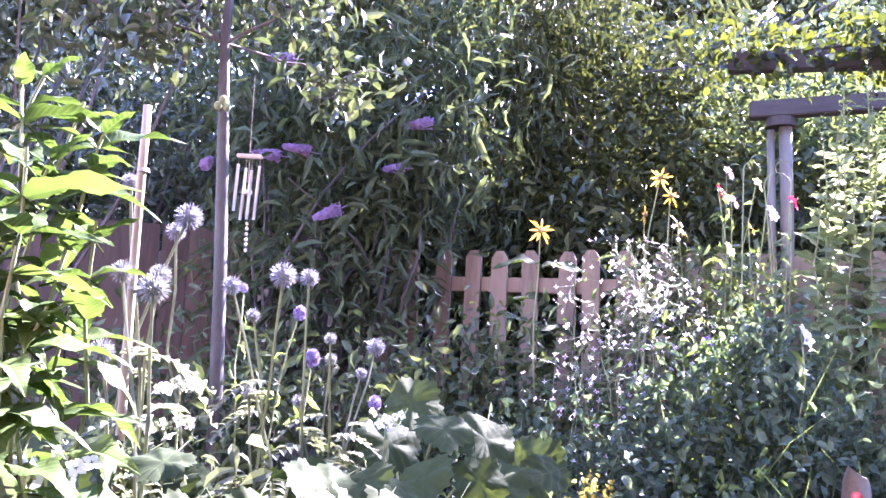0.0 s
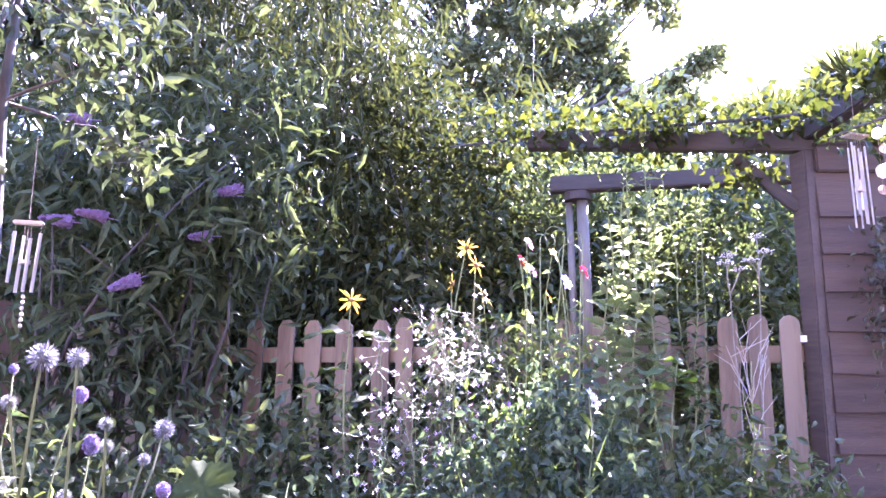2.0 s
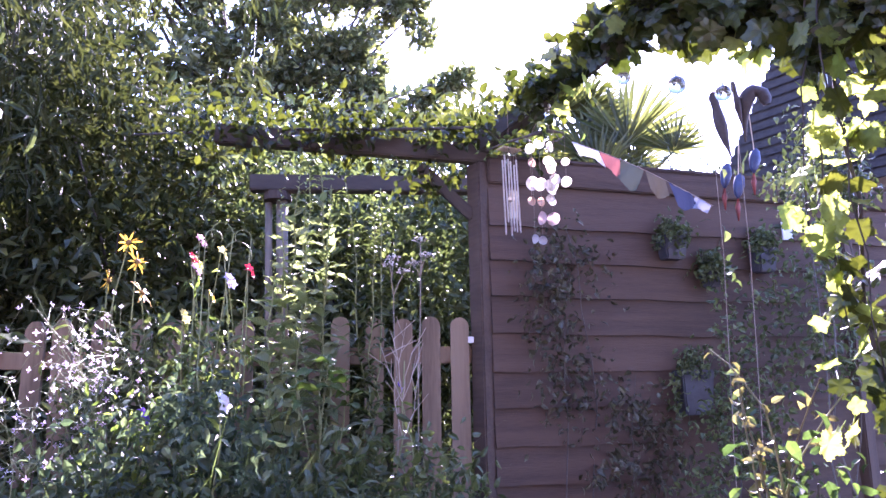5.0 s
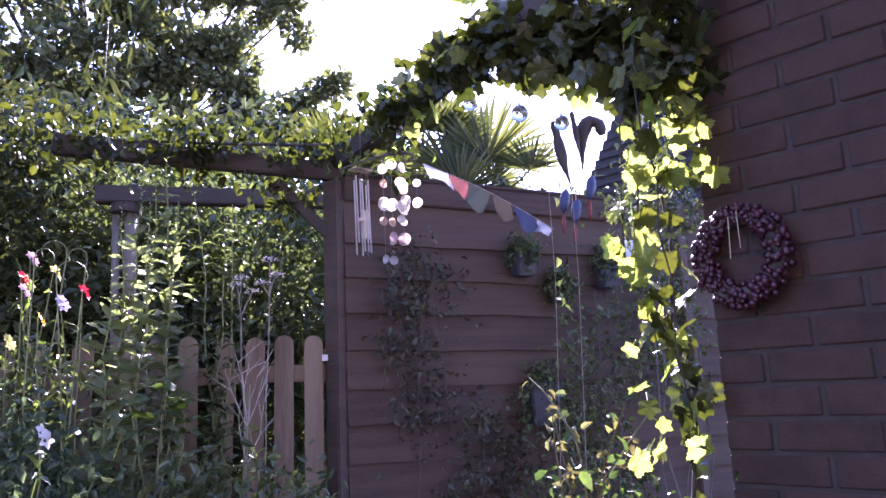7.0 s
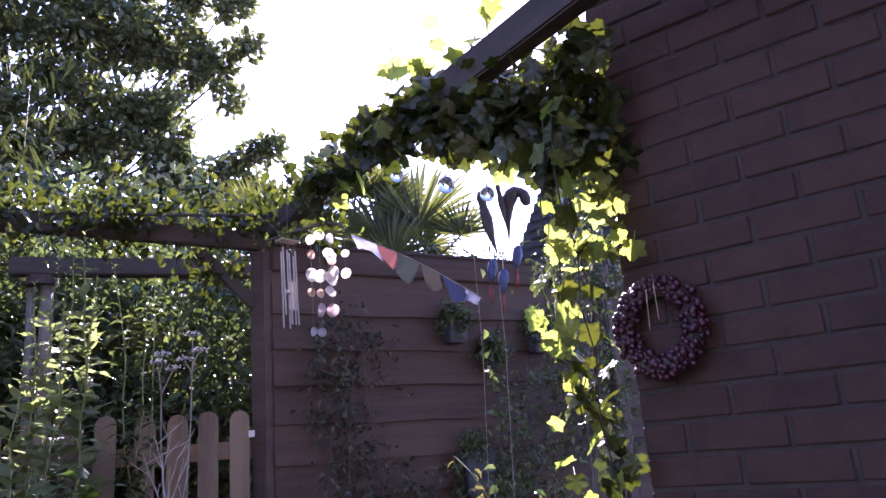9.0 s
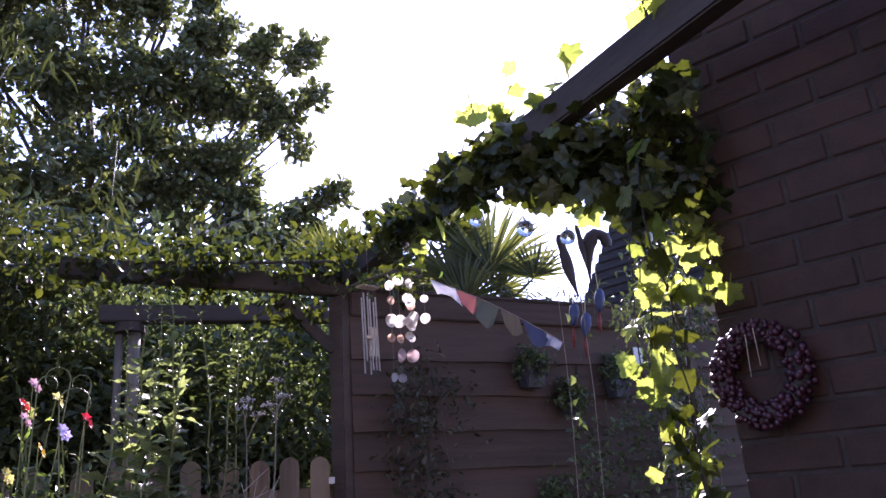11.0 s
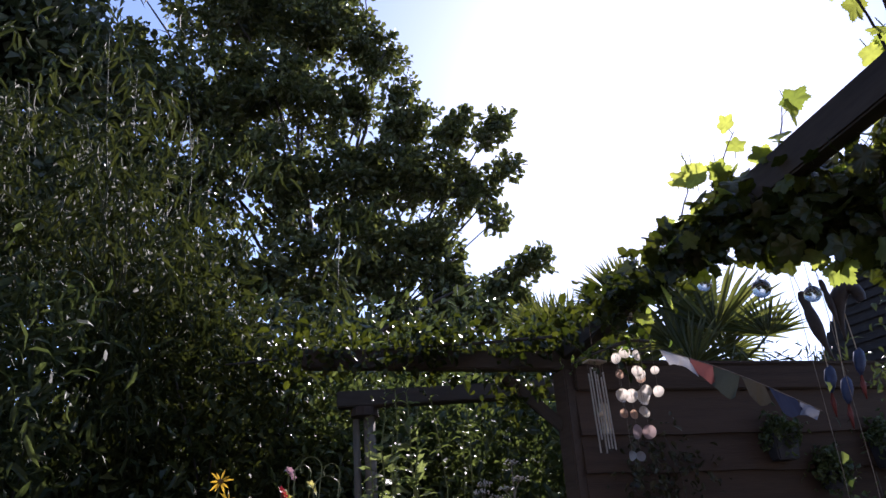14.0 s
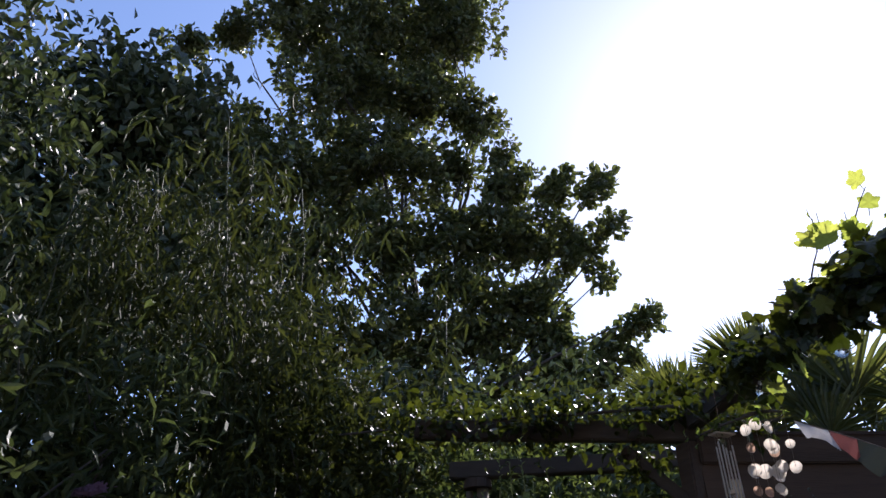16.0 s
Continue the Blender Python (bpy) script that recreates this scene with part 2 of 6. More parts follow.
PLASTIC = surface("white_plastic", (0.46, 0.47, 0.45), (0.62, 0.62, 0.6), 10, 0.4, 0.0)


# ---- mesh tools ----
def mesh_data(name, verts, faces, material, smooth=False):
    """A mesh from arrays; faces all of one size, or a list of such arrays."""
    me = bpy.data.meshes.new(name)
    verts = np.asarray(verts, np.float32).reshape(-1, 3)
    groups = [np.asarray(f, np.int32) for f in (faces if isinstance(faces, list) else [faces]) if len(f)]
    me.vertices.add(len(verts))
    me.vertices.foreach_set("co", verts.ravel())
    loops = np.concatenate([g.ravel() for g in groups])
    sizes = np.concatenate([np.full(len(g), g.shape[1], np.int32) for g in groups])
    me.loops.add(len(loops))
    me.loops.foreach_set("vertex_index", loops)
    me.polygons.add(len(sizes))
    me.polygons.foreach_set("loop_start", np.concatenate([[0], np.cumsum(sizes)[:-1]]).astype(np.int32))
    me.polygons.foreach_set("loop_total", sizes)
    me.polygons.foreach_set("use_smooth", np.full(len(sizes), smooth))
    me.update(calc_edges=True)
    me.materials.append(material)
    return me


def bm_data(name, bm, material, smooth=False):
    me = bpy.data.meshes.new(name)
    bm.normal_update()
    bm.to_mesh(me)
    bm.free()
    me.materials.append(material)
    if smooth:
        me.polygons.foreach_set("use_smooth", np.ones(len(me.polygons), bool))
    return me


def thing(name, label, category, at=(0, 0, 0), group="", kind=""):
    ob = new(name)
    ob.empty_display_size = 0.05
    ob.location = at
    return tagged(ob, label, category, group, kind)


def placed(ob):
    """Where ob stands in the world, by its own chain of parents."""
    m = ob.matrix_basis.copy()
    return m if ob.parent is None else placed(ob.parent) @ ob.matrix_parent_inverse @ m


def piece(name, me, parent, at=None, label=""):
    """A mesh object under a thing or part; at: its place in the world, as a matrix or a vector."""
    ob = new(name, me)
    ob.parent = parent
    ob.matrix_parent_inverse = placed(parent).inverted()
    if at is not None:
        ob.matrix_basis = at if isinstance(at, Matrix) else Matrix.Translation(at)
    if label:
        ob["label"] = label
    return ob


class Build:
    """Collects tubes, leaves and the like into one mesh."""

    def __init__(self):
        self.v, self.f, self.n = [], {}, 0

    def add(self, verts, faces):
        verts, faces = np.asarray(verts, float).reshape(-1, 3), np.asarray(faces, int)
        self.v.append(verts)
        self.f.setdefault(faces.shape[1], []).append(faces + self.n)
        self.n += len(verts)
        return self

    def tube(self, points, radii, sides=6, cap=True):
        p = np.asarray(points, float)
        r = np.interp(np.linspace(0, 1, len(p)), np.linspace(0, 1, len(np.atleast_1d(radii))), np.atleast_1d(radii))
        d = np.gradient(p, axis=0)
        d /= np.linalg.norm(d, axis=1)[:, None] + 1e-9
        ref = np.array([1.0, 0.2, 0.1]) if abs(d[0][2]) > 0.7 else np.array([0.05, 0.1, 1.0])
        a = np.cross(d, ref)
        a /= np.linalg.norm(a, axis=1)[:, None] + 1e-9
        b = np.cross(d, a)
        ang = np.arange(sides) * 2 * np.pi / sides
        ring = p[:, None] + r[:, None, None] * (np.cos(ang)[None, :, None] * a[:, None] + np.sin(ang)[None, :, None] * b[:, None])
        i = np.arange(len(p) - 1)[:, None] * sides
        k = np.arange(sides)[None]
        q = np.stack([i + k, i + (k + 1) % sides, i + sides + (k + 1) % sides, i + sides + k], -1).reshape(-1, 4)
        base = self.n
        self.add(ring.reshape(-1, 3), q)
        if cap:
            for first in (0, (len(p) - 1) * sides):
                fan = np.array([[base + first, base + first + j, base + first + j + 1] for j in range(1, sides - 1)])
                self.f.setdefault(3, []).append(fan)
        return self

    def leaves(self, pos, tip, normal, length, width, fold=0.25, droop=0.15, cheap=False):
        """Many folded, pointed leaves; tip and normal are directions."""
        pos, tip, normal = (np.asarray(a, float).reshape(-1, 3) for a in (pos, tip, normal))
        length, width = np.broadcast_to(length, len(pos))[:, None], np.broadcast_to(width, len(pos))[:, None]
        tip = tip / (np.linalg.norm(tip, axis=1)[:, None] + 1e-9)
        side = np.cross(tip, normal)
        side /= np.linalg.norm(side, axis=1)[:, None] + 1e-9
        up = np.cross(side, tip)
        end = pos + tip * length - up * length * droop
        mid = pos + tip * length * 0.45 + up * length * droop * 0.25
        lf = mid + side * width * 0.5 + up * width * fold
        rt = mid - side * width * 0.5 + up * width * fold
        k = np.arange(len(pos))[:, None]
        if cheap:
            v = np.stack([pos, lf, end, rt], 1)
            f = np.concatenate([k * 4 + [0, 1, 2], k * 4 + [0, 2, 3]])
            return self.add(v.reshape(-1, 3), f)
        m1 = pos + tip * length * 0.24 + up * length * droop * 0.2
        m2 = pos + tip * length * 0.62 + up * length * droop * 0.05
        rise, half = up * width * fold * 0.8, side * width * 0.46
        v = np.stack([pos, m1 + half * 0.9 + rise, m1, m1 - half * 0.9 + rise, m2 + half * 0.86 + rise, m2, m2 - half * 0.86 + rise, end], 1)
        f = np.concatenate([k * 8 + [0, 1, 2], k * 8 + [0, 2, 3], k * 8 + [4, 7, 5], k * 8 + [5, 7, 6]])
        start = self.n
        self.add(v.reshape(-1, 3), f)
        self.f.setdefault(4, []).append(np.concatenate([k * 8 + [1, 4, 5, 2], k * 8 + [2, 5, 6, 3]]) + start)
        return self

    def blade(self, verts, tri, quad):
        """One leaf of triangles round its middle and quads towards its margin."""
        start = self.n
        self.add(verts, tri)
        self.f.setdefault(4, []).append(quad + start)
        return self

    def blunt(self, pos, tip, normal, length):
        """Many broad leaves, widest past the middle."""
        tip = tip / (np.linalg.norm(tip, axis=1)[:, None] + 1e-9)
        side = np.cross(tip, normal)
        side /= np.linalg.norm(side, axis=1)[:, None] + 1e-9
        up, ln = np.cross(side, tip), np.asarray(length)[:, None]
        a, c = pos + tip * ln * 0.38, pos + tip * ln * 0.74
        v = np.stack([pos, a + side * ln * 0.24 + up * ln * 0.06, c + side * ln * 0.33 + up * ln * 0.08, pos + tip * ln - up * ln * 0.1, c - side * ln * 0.33 + up * ln * 0.08, a - side * ln * 0.24 + up * ln * 0.06], 1)
        k = np.arange(len(pos))[:, None] * 6
        self.add(v.reshape(-1, 3), np.concatenate([k + [0, 1, 2, 3], k + [0, 3, 4, 5]]))
        return self

    def ball(self, at, r, squash=1.0, rings=5, sides=8):
        v = [[0, 0, r * squash]]
        for i in range(1, rings):
            t = math.pi * i / rings
            v += [[r * math.sin(t) * math.cos(2 * math.pi * j / sides), r * math.sin(t) * math.sin(2 * math.pi * j / sides), r * squash * math.cos(t)] for j in range(sides)]
        v.append([0, 0, -r * squash])
        base = self.n
        q = [[1 + (i - 1) * sides + j, 1 + i * sides + j, 1 + i * sides + (j + 1) % sides, 1 + (i - 1) * sides + (j + 1) % sides] for i in range(1, rings - 1) for j in range(sides)]
        self.add(np.array(v) + np.array(at), q)
        last = base + 1 + (rings - 2) * sides
        self.f.setdefault(3, []).append(np.array([[base, base + 1 + j, base + 1 + (j + 1) % sides] for j in range(sides)]))
        self.f[3].append(np.array([[last + sides, last + (j + 1) % sides, last + j] for j in range(sides)]))
        return self

    def box(self, low, high):
        x, y, z = zip(low, high)
        v = [(x[i], y[j], z[k]) for i in (0, 1) for j in (0, 1) for k in (0, 1)]
        return self.add(v, [(0, 1, 3, 2), (4, 6, 7, 5), (0, 4, 5, 1), (2, 3, 7, 6), (0, 2, 6, 4), (1, 5, 7, 3)])

    def data(self, name, material, smooth=False):
        return mesh_data(name, np.concatenate(self.v), [np.concatenate(g) for g in self.f.values()], material, smooth)


def unit(n):
    v = RNG.normal(size=(n, 3))
    return v / np.linalg.norm(v, axis=1)[:, None]


def in_lobe(center, radii, n, shell=0.5):
    """Places in an ellipsoid, thinned towards its middle."""
    r = shell + (1 - shell) * RNG.random(n) ** 0.7
    return np.asarray(center) + unit(n) * r[:, None] * np.asarray(radii)


def curve(a, b, bend=0.1, n=6):
    """A wandering line from a to b."""
    a, b = np.asarray(a, float), np.asarray(b, float)
    s = np.linspace(0, 1, n)[:, None]
    off = RNG.normal(size=3) * bend * np.linalg.norm(b - a)
    return a + (b - a) * s + off * np.sin(np.pi * s) + RNG.normal(size=(n, 3)) * 0.01 * np.linalg.norm(b - a) * np.sin(np.pi * s)


def crown(lobes, clumps, per, spread, length, width, cheap=False, hang=0.3, droop=0.2, shell=0.35):
    """Leaf clumps scattered through lobes (centre, radii)."""
    b = Build()
    vol = np.array([np.prod(r) ** (2 / 3) for _, r in lobes])
    for (c, r), share in zip(lobes, vol / vol.sum()):
        m = max(9, int(clumps * share)) if clumps > 600 else max(3, int(clumps * share))
        cc = in_lobe(c, r, m, shell) + RNG.normal(size=(m, 3)) * np.asarray(r) * (0.22 if clumps > 600 else 0)
        k = per
        pos = np.repeat(cc, k, 0) + RNG.normal(size=(m * k, 3)) * spread * (0.6 + 0.8 * RNG.random((m * k, 1)))
        tip = unit(m * k) + np.array([0, 0, -hang])
        ln = length * (0.6 + 0.7 * RNG.random(m * k))
        b.leaves(pos, tip, unit(m * k) + np.array([0, 0, 0.8]), ln, width * ln / length, 0.2, droop, cheap)
    return b


def bush(name, label, base, lobes, clumps, per, spread, length, width, material, category="shrub", stems=5, radius=0.008, kind="", crown_name="foliage", **more):
    """A plant with stems from its base into its lobes, and a crown of leaves."""
    ob = thing(name, label, category, base, kind=kind)
    for i in range(stems):
        c, r = lobes[i % len(lobes)]
        end = in_lobe(c, np.asarray(r) * 0.7, 1)[0]
        wood = Build().tube(curve((base[0] + RNG.normal() * 0.03, base[1] + RNG.normal() * 0.03, base[2] - 0.02), end, 0.08, 7), (radius, radius * 0.4), 5)
        piece("stem", wood.data("stem", BARK), ob)
    piece(crown_name, crown(lobes, clumps, per, spread, length, width, **more).data("foliage", material), ob)
    return ob


def frame_board(p, q, width, depth, name, material, bevel=0.006):
    """A squared timber from p to q."""
    p, q = Vector(p), Vector(q)
    bm = bmesh.new()
    bmesh.ops.create_cube(bm, size=1, matrix=Matrix.Diagonal(((q - p).length, depth, width, 1)))
    if bevel:
        bmesh.ops.bevel(bm, geom=bm.edges[:], offset=bevel, segments=2, affect="EDGES")
    x = (q - p).normalized()
    z = Vector((0, 0, 1)) if abs(x.z) < 0.9 else Vector((0, 1, 0))
    y = z.cross(x).normalized()
    z = x.cross(y)
    m = Matrix((x, y, z)).transposed().to_4x4()
    m.translation = (p + q) / 2
    return bm_data(name, bm, material), m


# ---- ground and large structure ----
def ground_sheet():
    n = 90
    g = np.sign(np.linspace(-1, 1, n)) * np.abs(np.linspace(-1, 1, n)) ** 3 * 400
    x, y = np.meshgrid(g, g)
    near = np.exp(-(x**2 + y**2) / 60)
    z = near * 0.03 * np.sin(x * 3.1 + 1) * np.cos(y * 2.7) - 0.02
    i = (np.arange(n - 1)[:, None] * n + np.arange(n - 1)[None]).ravel()
    f = np.stack([i, i + 1, i + n + 1, i + n], 1)
    ob = new("ground", mesh_data("ground", np.stack([x, y, z], -1), f, SOIL, True))
    tagged(ob, "dark bare soil ground under the garden plants", "ground", kind="structure")


ground_sheet()

FENCE_A, FENCE_DIR = np.array([0.76, 3.40]), np.array([0.878, -0.479])
FENCE_N = np.array([-0.479, -0.878])


def on_fence(s, off=0.0):
    p = FENCE_A + FENCE_DIR * s + FENCE_N * off
    return float(p[0]), float(p[1])


def picket_mesh(name, width, height, rounded):
    """A flat picket standing on z = 0, facing -y, with a rounded or clipped head."""
    w, d = width / 2, 0.01
    if rounded:
        head = [(w * math.cos(a), height - w + w * math.sin(a)) for a in np.linspace(0, math.pi, 9)]
    else:
        head = [(w, height - 0.035), (w * 0.45, height), (-w * 0.45, height), (-w, height - 0.035)]
    outline = [(-w, 0), (w, 0), *head]
    bm = bmesh.new()
    front = [bm.verts.new((x, -d, z)) for x, z in outline]
    rear = [bm.verts.new((x, d, z)) for x, z in outline]
    bm.faces.new(front)
    bm.faces.new(rear[::-1])
    for i in range(len(outline)):
        j = (i + 1) % len(outline)
        bm.faces.new((front[j], front[i], rear[i], rear[j]))
    bmesh.ops.recalc_face_normals(bm, faces=bm.faces[:])
    return bm_data(name, bm, PICKET)


def picket_fence():
    ob = thing("picket_fence", "low weathered brown wooden picket fence behind the flower bed", "fence", (*on_fence(0), 0))
    turn = math.atan2(FENCE_DIR[1], FENCE_DIR[0])
    for z in (0.42, 1.10):
        me, m = frame_board((*on_fence(-2.6, -0.03), z), (*on_fence(1.83, -0.03), z), 0.07, 0.035, "rail", PICKET, 0.004)
        piece("rail", me, ob, m)
    round_head, clipped = picket_mesh("picket", 0.078, 1.15, True), picket_mesh("picket", 0.078, 1.15, False)
    s = 1.752
    rnd = random.Random(3)
    i = 0
    while s > -2.5:
        x, y = on_fence(s)
        m = pose(x, y, 0.11 + rnd.uniform(-0.006, 0.006), 0, rnd.uniform(-1.0, 1.0), math.degrees(turn) + rnd.uniform(-1, 1))
        piece("picket", round_head if s > 0.4 else clipped, ob, m)
        i += 1
        s -= 0.126 if s > 1.2 else (0.1405 if s > 0.05 else 0.155)
    tag = Build().box((-0.012, -0.004, -0.013), (0.012, 0.002, 0.013)).data("label_tag", PLASTIC)
    piece("label_tag", tag, ob, pose(*on_fence(1.80, 0.02), 1.16, 0, 0, math.degrees(turn)), "small white plastic tag")


picket_fence()

PANEL_A, PANEL_DIR = np.array([2.43, 2.46]), np.array([math.cos(radians(-16)), math.sin(radians(-16))])
PANEL_N = np.array([PANEL_DIR[1], -PANEL_DIR[0]])


def on_panel(s, off=0.0):
    p = PANEL_A + PANEL_DIR * s + PANEL_N * off
    return float(p[0]), float(p[1])


def lap_board(length, seed):
    """A wedge-cut board with a slightly wavy lower edge, its length along x, facing -y."""
    n = 26
    b = Build()
    rnd = np.random.default_rng(int(length * 1000) + seed)
    x = np.linspace(0, length, n)
    low = 0.004 * np.sin(x * 3 + rnd.random() * 6) + 0.0025 * np.sin(x * 11 + rnd.random() * 6) + 0.001 * rnd.normal(size=n)
    v = []
    for i in range(n):
        v += [(x[i], -0.024, low[i]), (x[i], -0.002, low[i]), (x[i], 0.0, 0.195), (x[i], -0.006, 0.195)]
    f = []
    for i in range(n - 1):
        a = 4 * i
        f += [(a + k, a + 4 + k, a + 4 + (k + 1) % 4, a + (k + 1) % 4) for k in range(4)]
    b.add(v, f + [(0, 1, 2, 3), (4 * n - 1, 4 * n - 2, 4 * n - 3, 4 * n - 4)])
    return b.data("board", LAP)


def lap_fence(first, length, name_label):
    ob = thing("lap_fence", name_label, "fence", (*on_panel(first), 0), group="garden fence panels")
    shared = [lap_board(length, k) for k in range(4)]
    rnd = random.Random(int(first * 100) + 5)
    for i in range(11):
        m = pose(*on_panel(first), 0.078 + 0.1575 * i + rnd.uniform(-0.004, 0.004), 0, rnd.uniform(-0.3, 0.3), -16)
        piece("board", shared[(i * 3 + i // 4) % 4], ob, m)
    me, m = frame_board((*on_panel(first, 0.012), 1.90), (*on_panel(first + length, 0.012), 1.90), 0.11, 0.03, "top_board", LAP)
    piece("top_board", me, ob, m, "lighter level board along the top")
    me, m = frame_board((*on_panel(first, 0), 1.965), (*on_panel(first + length, 0), 1.965), 0.02, 0.06, "cap", LAP)
    piece("cap", me, ob, m)
    for s in (0.05, length / 2, length - 0.05):
        me, m = frame_board((*on_panel(first + s, -0.012), 0.04), (*on_panel(first + s, -0.012), 1.84), 0.035, 0.018, "batten", LAP, 0.003)
        if s != 0.05:
            piece("batten", me, ob, m)


lap_fence(-0.03, 1.89, "red-brown lapped board fence panel behind the pergola post")
lap_fence(1.97, 1.80, "red-brown lapped board fence panel partly behind vine")
me, m = frame_board((*on_panel(1.915), 0), (*on_panel(1.915), 2.0), 0.09, 0.09, "fence_post", LAP)
post = tagged(new("fence_post", me), "square red-brown timber post between two fence panels", "post")
post.matrix_basis = m

CORNER = on_fence(1.865, 0.0)


def pergola():
    ob = thing("pergola", "dark timber pergola, corner post and level beams overgrown with vine", "pergola", (*CORNER, 0))
    me, m = frame_board((*CORNER, 0), (*CORNER, 1.94), 0.092, 0.092, "post", POST)
    piece("post", me, ob, m)
    me, m = frame_board((CORNER[0] + 0.05, CORNER[1] + 0.16, 2.035), (1.66, -0.75, 2.115), 0.10, 0.06, "beam", BEAM)
    piece("beam", me, ob, m)
    me, m = frame_board((CORNER[0] + 0.03, CORNER[1] - 0.02, 1.985), (1.38, 3.08, 2.075), 0.085, 0.06, "beam", BEAM)
    piece("beam", me, ob, m)
    me, m = frame_board((CORNER[0] - 0.03, CORNER[1] + 0.02, 1.70), (CORNER[0] - 0.22, CORNER[1] + 0.16, 1.94), 0.05, 0.045, "brace", BEAM)
    piece("brace", me, ob, m)
    me, m = frame_board((1.73, 3.615, 2.03), (3.0, 2.95, 2.03), 0.085, 0.08, "rear_beam", BEAM)
    piece("rear_beam", me, ob, m)
    b = Build()
    b.tube([(1.905, 3.55, 0), (1.90, 3.55, 0.7), (1.892, 3.55, 1.4), (1.88, 3.55, 1.95)], (0.034, 0.03, 0.031), 8)
    b.tube([(1.83, 3.58, 0), (1.84, 3.58, 1.0), (1.82, 3.58, 1.93)], (0.022, 0.019), 7)
    piece("rustic_post", b.data("rustic_post", RUSTIC, True), ob, label="silvered round rustic post")
    b = Build().tube([(1.86, 3.56, 1.94), (1.86, 3.56, 1.985)], (0.075, 0.07), 10)
    piece("post_cap", b.data("post_cap", POST), ob)


pergola()


# ---- house wall, brick by brick ----
WALL_A, WALL_DIR = np.array([2.22, 0.70]), np.array([0.06, -0.998])


def on_wall(s, off=0.0):
    p = WALL_A + WALL_DIR * s + np.array([-0.998, -0.06]) * off
    return float(p[0]), float(p[1])


def house_wall():
    b = Build()
    far = on_wall(4.0, 0.006)
    a = on_wall(0.004, 0.006)
    v = [(*a, 0), (*far, 0), (far[0] + 0.25, far[1], 0), (a[0] + 0.25, a[1] + 0.0, 0)]
    top = [(x, y, 5.2) for x, y, _ in v]
    b.add(v + top, [(0, 1, 5, 4), (1, 2, 6, 5), (2, 3, 7, 6), (3, 0, 4, 7), (4, 5, 6, 7), (3, 2, 1, 0)])
    wall = tagged(new("wall_house", b.data("wall_house", MORTAR)), "dark red brick house wall, shade put into its colour", "wall", kind="structure")
    brick = bmesh.new()
    bmesh.ops.create_cube(brick, size=1, matrix=Matrix.Diagonal((0.215, 0.024, 0.065, 1)))
    bmesh.ops.bevel(brick, geom=brick.edges[:], offset=0.004, segments=1, affect="EDGES")
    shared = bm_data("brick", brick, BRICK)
    yaw = math.degrees(math.atan2(WALL_DIR[1], WALL_DIR[0]))
    rnd = random.Random(9)
    rest = Build()
    turn = Matrix.Rotation(radians(yaw), 4, "Z")
    box = [(x, y, z) for x in (-0.1075, 0.1075) for y in (-0.012, 0.012) for z in (-0.0325, 0.0325)]
    quads = np.array([(0, 1, 3, 2), (4, 6, 7, 5), (0, 4, 5, 1), (2, 3, 7, 6), (0, 2, 6, 4), (1, 5, 7, 3)])
    half = bmesh.new()
    bmesh.ops.create_cube(half, size=1, matrix=Matrix.Diagonal((0.102, 0.024, 0.065, 1)))
    bmesh.ops.bevel(half, geom=half.edges[:], offset=0.004, segments=1, affect="EDGES")
    closer = bm_data("brick", half, BRICK)
    for row in range(62):
        z = 0.045 + 0.075 * row
        if row % 2:
            piece("brick", closer, wall, pose(*on_wall(0.053), z, 0, 0, yaw))
        for col in range(17):
            s = 0.11 + 0.225 * col + (0.1125 if row % 2 else 0)
            x, y = on_wall(s, rnd.uniform(-0.002, 0.002))
            if 6 <= row < 36 and col < 9:
                piece("brick", shared, wall, pose(x, y, z, 0, rnd.uniform(-0.5, 0.5), yaw))
            else:
                rest.add([tuple(turn @ Vector(c) + Vector((x, y, z))) for c in box], quads)
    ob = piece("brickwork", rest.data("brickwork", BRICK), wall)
    ob["kind"] = "stuff"
    # unseen wall, added to hold off sky and return sunlight from behind
    b = Build().box((-5.0, -1.75, 0), (2.27, -1.5, 5.4))
    tagged(new("wall_rear", b.data("wall_rear", REAR_BRICK)), "unseen brick wall added behind the seat to block and bounce light", "wall", kind="structure")
    # eaves out of view, added to trim the sky overhead
    b = Build().box((-5.2, -1.75, 5.4), (2.9, -1.0, 5.55))
    tagged(new("eaves", b.data("eaves", POST)), "unseen dark timber eaves added to cut skylight", "eaves", kind="structure")


